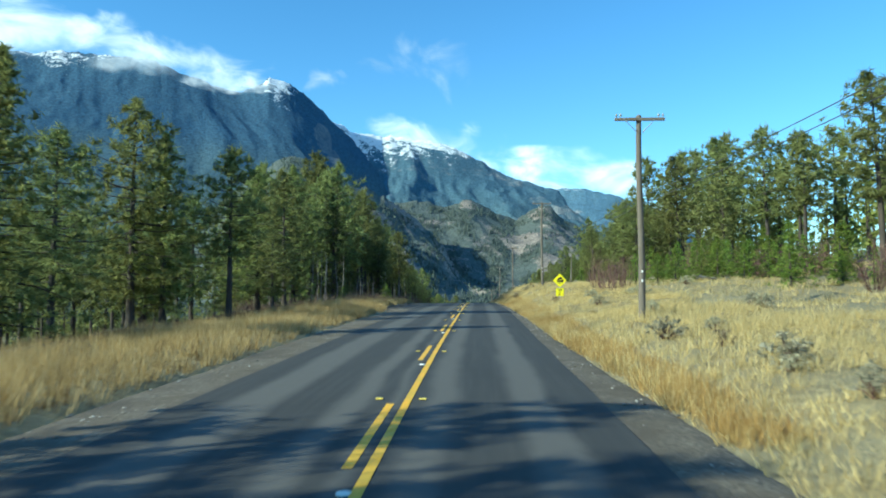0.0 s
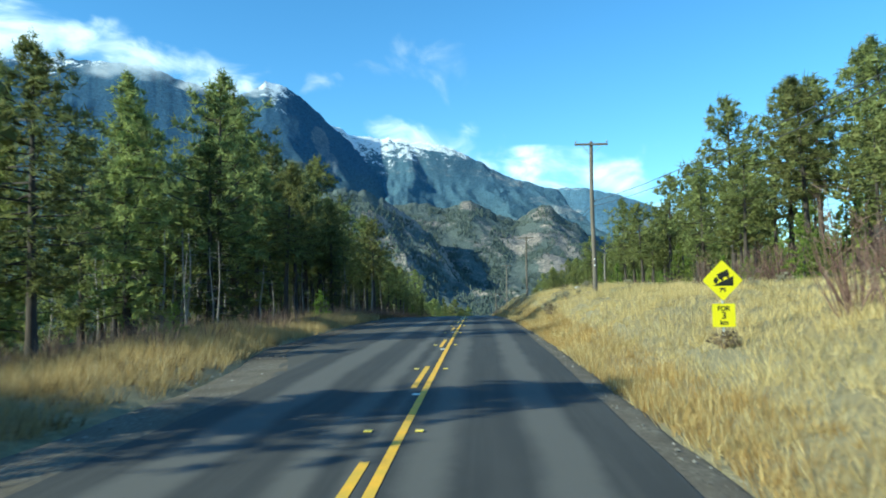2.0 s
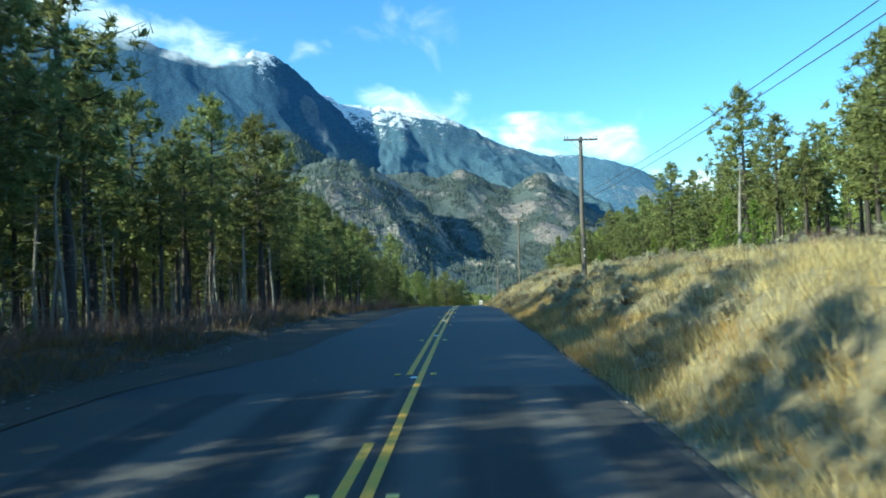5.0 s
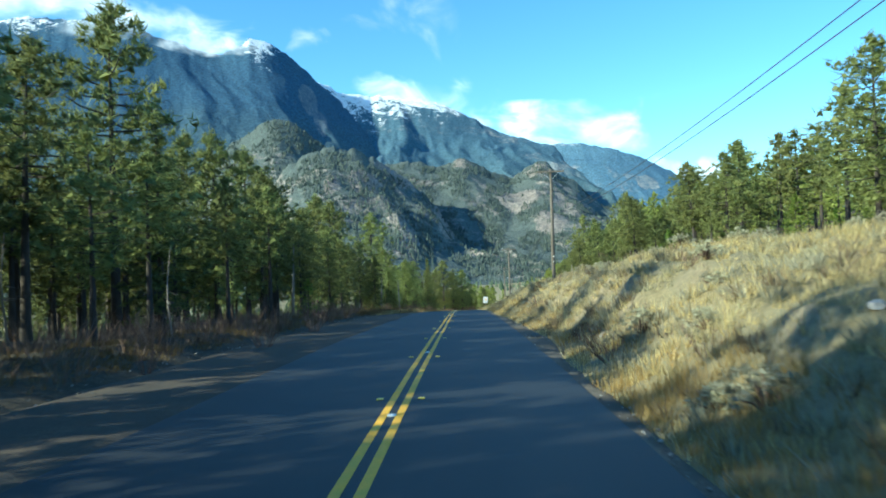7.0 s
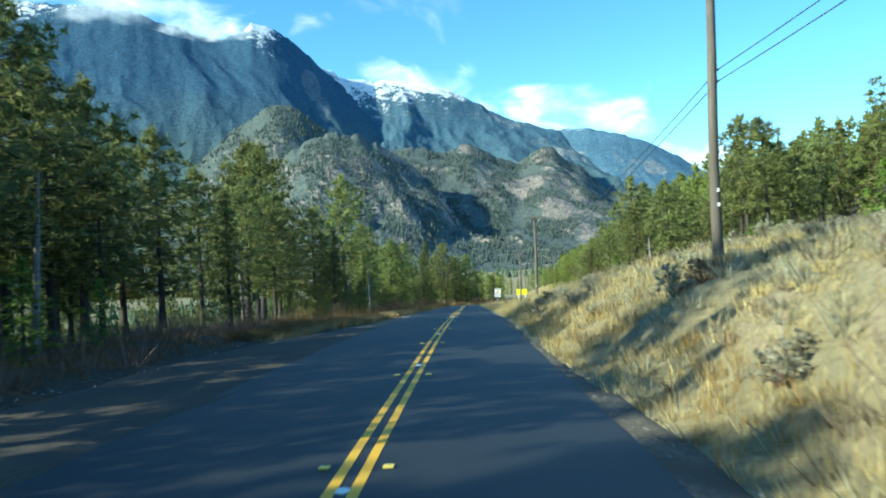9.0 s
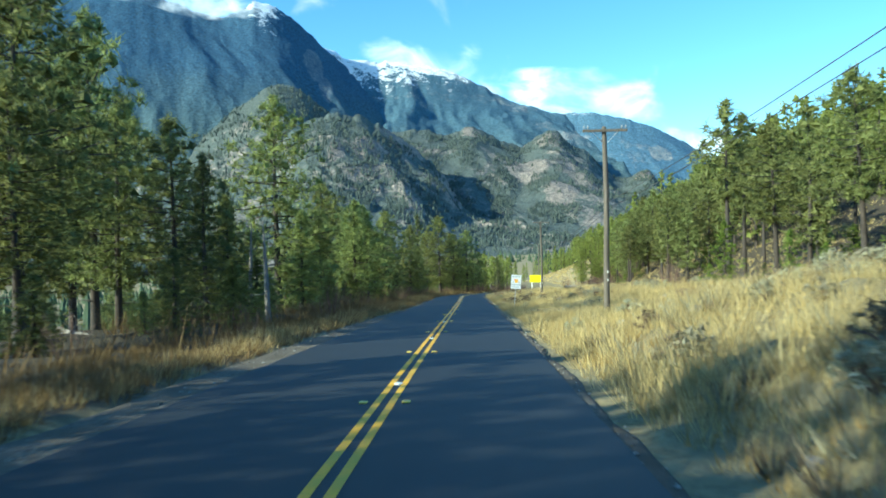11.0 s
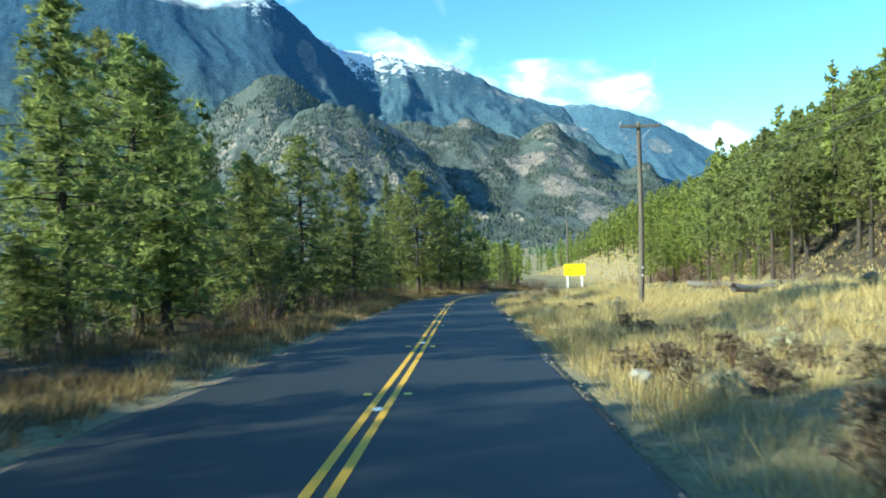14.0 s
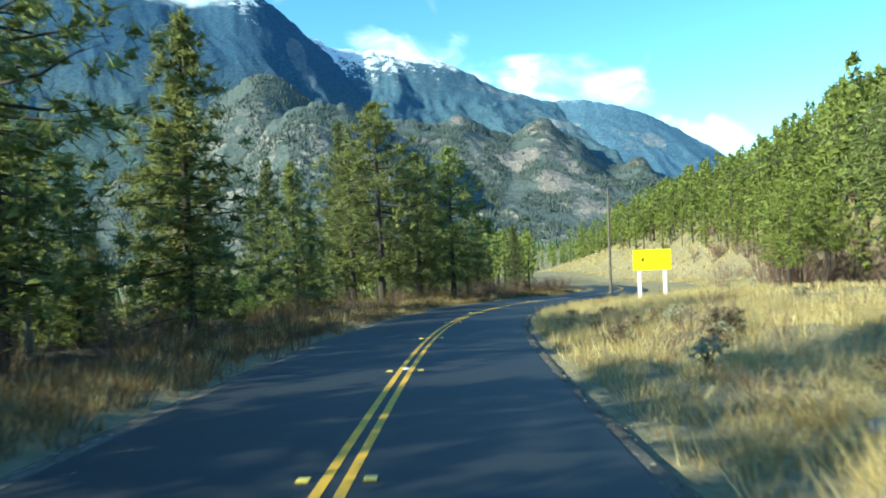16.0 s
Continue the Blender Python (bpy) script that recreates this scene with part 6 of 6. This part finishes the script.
def bus_sign(x, y, zc):
    g = gz(x, y)
    root = new("school_bus_sign")
    c = zc - g
    v, f = tube([(0, 0.03, -0.4), (0, 0.03, c + 0.35)], [0.03, 0.03], 8)
    part("post", tubes_mesh("post", [(v, f)]), M_STEEL, root, "galvanised steel post")
    plate = flat_shape("plate", rounded(0.80, 1.10, 0.03, 0, c), -0.012, 0.006, M_SIGN_W, root, "white sign plate with faded border")
    for zz, ww, hh, xx in ((0.53, 0.74, 0.012, 0), (-0.53, 0.74, 0.012, 0), (0, 0.012, 1.04, 0.375), (0, 0.012, 1.04, -0.375)):
        flat_shape("border", rounded(ww, hh, 0.004, 0, c + zz, xx), -0.0145, 0.002, M_SIGN_FADED, plate)
    for xx, ww in ((-0.22, 0.16), (0.02, 0.20), (0.24, 0.12)):
        flat_shape("bar", rounded(ww, 0.07, 0.01, 0, c + 0.40, xx), -0.0145, 0.002, M_SIGN_FADED, plate)
    flat_shape("bus_symbol", rounded(0.26, 0.19, 0.03, 0, c + 0.03, 0.02), -0.0145, 0.002, M_SIGN_O, plate)
    flat_shape("bus_roof", rounded(0.20, 0.07, 0.02, 0, c + 0.16, 0.03), -0.0145, 0.002, M_SIGN_O, plate)
    flat_shape("lamp_symbol", [(-0.10 + 0.06 * math.cos(i * 0.785), c + 0.17 + 0.06 * math.sin(i * 0.785)) for i in range(8)], -0.0165, 0.002, M_SIGN_R, plate)
    flat_shape("lamp_symbol", [(0.13 + 0.035 * math.cos(i * 0.785), c + 0.165 + 0.035 * math.sin(i * 0.785)) for i in range(8)], -0.0165, 0.002, M_SIGN_R, plate)
    for xx in (-0.21, 0.23):
        flat_shape("bar", rounded(0.05, 0.16, 0.02, 0, c - 0.01, xx), -0.0145, 0.002, M_SIGN_FADED, plate)
    flat_shape("ground_bar", rounded(0.56, 0.014, 0.004, 0, c - 0.10, 0), -0.0145, 0.002, M_SIGN_FADED, plate)
    text_part("plate_text", "WHEN LIGHTS", 0.115, (0, -0.013, c - 0.24), M_SIGN_FADED, plate)
    text_part("plate_text", "FLASHING", 0.115, (0, -0.013, c - 0.40), M_SIGN_FADED, plate)
    root.matrix_world = pose(x, y, g, 0, 5, 3)
    return tagged(root, "white bus warning sign leaning on a steel post", "road sign")


def guide_sign(x, y, z_top, z_low, w):
    g = gz(x, y)
    root = new("guide_sign")
    hh, c = z_top - z_low, (z_top + z_low) / 2 - g
    plate = flat_shape("panel", rounded(w, hh, 0.04, 0, c), -0.02, 0.02, M_SIGN_FLUO, root, "plain bright yellow panel")
    flat_shape("bar", rounded(0.22, 0.10, 0.01, 60, c + 0.05, -0.62), -0.024, 0.003, M_SIGN_K, plate)
    flat_shape("bar", rounded(0.24, 0.06, 0.01, 0, c - 0.06, -0.58), -0.024, 0.003, M_SIGN_K, plate)
    for sx in (-0.86, 0.86):
        bm = bmesh.new()
        add_box(bm, (0.24, 0.16, c + hh * 0.3 + 0.5), (sx, 0.085, (c + hh * 0.3 - 0.5) / 2), bevel=0.012)
        part("post", bm_mesh("post", bm), M_POST_W, root, "white painted wooden post")
    root.matrix_world = pose(x, y, g, 0, 0, -3)
    return tagged(root, "large plain yellow guide sign on two white posts", "road sign")


hill_sign(8.62, 59.4, 2.43)
bus_sign(11.3, 273.0, -5.16)
guide_sign(22.7, 363.0, -10.03, -11.45, 2.57)


def lamp_pole(x, y, h):
    root = new("street_lamp")
    v, f = tube([(0, 0, -0.4), (0, 0, h * 0.5), (0.02, 0, h)], [0.15, 0.13, 0.11], 10)
    part("pole", tubes_mesh("pole", [(v, f)]), M_POLE, root, "weathered wooden pole")
    v, f = tube([(0, 0, h - 0.9), (-0.5, -0.1, h - 0.15), (-1.3, -0.2, h + 0.1)], [0.035, 0.035, 0.03], 6)
    part("arm", tubes_mesh("arm", [(v, f)]), M_STEEL, root)
    bm = bmesh.new()
    bmesh.ops.create_uvsphere(bm, u_segments=10, v_segments=6, radius=0.16)
    bmesh.ops.scale(bm, vec=(2.2, 1.0, 0.55), verts=bm.verts)
    bmesh.ops.translate(bm, vec=(-1.5, -0.22, h + 0.12), verts=bm.verts)
    part("lamp_head", bm_mesh("lamp_head", bm, True), M_STEEL, root, "grey lamp head")
    root.matrix_world = pose(x, y, gz(x, y))
    return tagged(root, "wooden pole with a street lamp on a short arm", "street lamp")


lamp_pole(26.8, 395.0, 11.7)


# ------------------------------------------------------------ snags, logs, stones
def snag(x, y, h, seed):
    rg = np.random.default_rng(seed)
    root = new("dead_tree")
    tb = [tube([(0, 0, -0.4), (0.05, 0.02, h * 0.5), (0.12, 0.06, h)], [0.16, 0.11, 0.03], 8)]
    br = []
    for k in range(16):
        t = rg.uniform(0.25, 0.95)
        a, L = rg.random() * 6.28, rg.uniform(0.4, 1.6) * (1.1 - t)
        o = np.array([0.12 * t, 0.05 * t, h * t])
        br.append(tube((o, o + np.array([math.cos(a) * L * 0.6, math.sin(a) * L * 0.6, -0.02]), o + np.array([math.cos(a) * L, math.sin(a) * L, -0.15 * L])), (0.025, 0.016, 0.005), 3))
    part("trunk", tubes_mesh("trunk", tb), M_DEADWOOD, root)
    tagged(part("branchwork", tubes_mesh("branchwork", br), M_DEADWOOD, root), kind="stuff")
    root.matrix_world = pose(x, y, gz(x, y), 0, 2, seed * 40)
    return tagged(root, "grey dead pine trunk with a few bare branches", "dead tree")


for k, (x, y, h) in enumerate(((-8.6, 200.5, 6.6), (-9.5, 146, 6.0), (-2.7, 251.5, 5.3), (-10.2, 232, 6.5), (20.5, 231, 3.0), (-4.9, 336, 5.0), (24, 150, 7), (-6.5, 262, 6))):
    snag(x, y, h, k + 1)


def dead_stem(seed):
    rg = np.random.default_rng(seed)
    root = new("dead_sapling")
    h = 6.0
    pts = [(0.10 * math.sin(i * 0.9 + seed), 0.10 * math.cos(i * 1.2 + seed), -0.3 + (h + 0.3) * i / 5) for i in range(6)]
    part("stem", tubes_mesh("stem", [tube(pts, [0.075 - 0.011 * i for i in range(6)], 6)]), M_DEADWOOD, root)
    tw = []
    for k in range(14):
        t = rg.uniform(0.2, 0.95)
        a, L = rg.random() * 6.28, rg.uniform(0.3, 1.1)
        o = np.array([np.interp(t * 5, range(6), [q[j] for q in pts]) for j in range(3)])
        tw.append(tube((o, o + np.array([math.cos(a) * L, math.sin(a) * L, rg.uniform(-0.3, 0.25) * L])), (0.016, 0.004), 3))
    tagged(part("twig", tubes_mesh("twig", tw), M_DEADWOOD, root), kind="stuff")
    return tagged(root, "thin grey dead pine stem among the standing trunks", "dead tree")


rg = random.Random(47)
spots = []
for k in range(84):
    x, y = at_road(rg.uniform(78, 172), -rg.uniform(11.5, 24))
    spots.append((float(x), float(y), rg.uniform(0.5, 1.15)))
place_copies([dead_stem(3), dead_stem(4), dead_stem(5)], spots, "dead stems in the forest")


def fallen_log(x, y, length, r, yaw, seed):
    rg = np.random.default_rng(seed)
    pts = [(length * (i / 5 - 0.5), 0.08 * math.sin(i * 1.4 + seed), 0.04 * math.cos(i * 2.0)) for i in range(6)]
    tb = [tube(pts, [r * (1 - 0.08 * i) * (0.9 + 0.2 * rg.random()) for i in range(6)], 9)]
    for k in range(6):
        o = np.array(pts[1 + k % 4])
        tb.append(tube((o, o + rg.normal(size=3) * 0.35 + np.array([0, 0, 0.45])), (0.03, 0.008), 4))
    ob = new("fallen_log", tubes_mesh("fallen_log", tb))
    ob.data.materials.append(M_DEADWOOD)
    ob.matrix_world = pose(x, y, gz(x, y) + r * 0.7, 0, 2, yaw)
    return tagged(ob, "grey weathered fallen log with broken branches", "log", "logs on the meadow")


for k, (x, y, L, r, yaw) in enumerate(((20.5, 58, 4.0, 0.16, 12), (22.5, 62, 3.0, 0.13, 40), (24, 96, 3.2, 0.15, -20), (17.6, 236, 4.2, 0.12, 65), (21.5, 305, 3.6, 0.18, 20), (26, 310, 4.0, 0.2, 10),
                                       (-9, 238, 3.5, 0.13, 30), (-10, 247, 4.0, 0.12, -35), (26, 208, 3.0, 0.14, 15), (24.5, 320, 3.4, 0.2, -8))):
    fallen_log(x, y, L, r, yaw, k)


def stone(x, y, r, seed):
    rg = np.random.default_rng(seed)
    bm = bmesh.new()
    bmesh.ops.create_icosphere(bm, subdivisions=2, radius=r)
    for v in bm.verts:
        n = noise.noise(v.co * (1.6 / r) + Vector((seed, 0, 0)))
        v.co *= 1 + 0.35 * n
        v.co.z *= 0.72
    ob = new("stone", bm_mesh("stone", bm))
    ob.data.materials.append(M_STONE)
    ob.matrix_world = pose(x, y, gz(x, y) + r * 0.25, 0, 0, float(rg.random() * 360))
    return tagged(ob, "pale weathered stone lying in the dry grass", "stone", "stones on the bank")


rg = random.Random(9)
for k in range(34):
    s, d = rg.uniform(75, 345), rg.uniform(4.2, 18)
    x, y = at_road(s, d)
    stone(float(x), float(y), rg.uniform(0.08, 0.26), k)
stone(9.3, 158.9, 0.13, 50)


def pebbles(n, seed):
    """Loose stones on the shoulders, past counting."""
    rg = np.random.default_rng(seed)
    s = rg.uniform(-4, 335, n)
    right = rg.random(n) < 0.5
    gr, gl = grav_r(s), grav_l(s)
    d = np.where(right, pave_r(s) + (gr + 0.1 - pave_r(s)) * rg.random(n) ** 0.7, -(gl - 1.5 + 1.6 * rg.random(n) ** 0.7))
    x, y = at_road(s, d)
    r = 0.012 + 0.035 * rg.random(n) ** 3
    z = road_z(s) - 0.055
    a = rg.random(n) * 6.28
    V = np.empty((n, 6, 3))
    for k in range(4):
        rr = r * (0.7 + 0.6 * rg.random(n))
        V[:, k] = np.column_stack([x + rr * np.cos(a + k * 1.571), y + rr * np.sin(a + k * 1.571), z + r * 0.3 * rg.random(n)])
    V[:, 4] = np.column_stack([x, y, z + r * 0.75])
    V[:, 5] = np.column_stack([x, y, z - r * 0.6])
    f = np.array([(0, 1, 4), (1, 2, 4), (2, 3, 4), (3, 0, 4), (1, 0, 5), (2, 1, 5), (3, 2, 5), (0, 3, 5)])
    F = (f[None] + (np.arange(n) * 6)[:, None, None]).reshape(-1, 3)
    me = tri_mesh("pebbles", V.reshape(-1, 3), F)
    me.materials.append(island_material("pebble_stone", (0.10, 0.09, 0.075), (0.24, 0.22, 0.19), (0.42, 0.40, 0.36), 0.9))
    return tagged(new("pebbles", me), "loose grey pebbles on the road shoulder", "pebbles", kind="stuff")


pebbles(4500, 90)
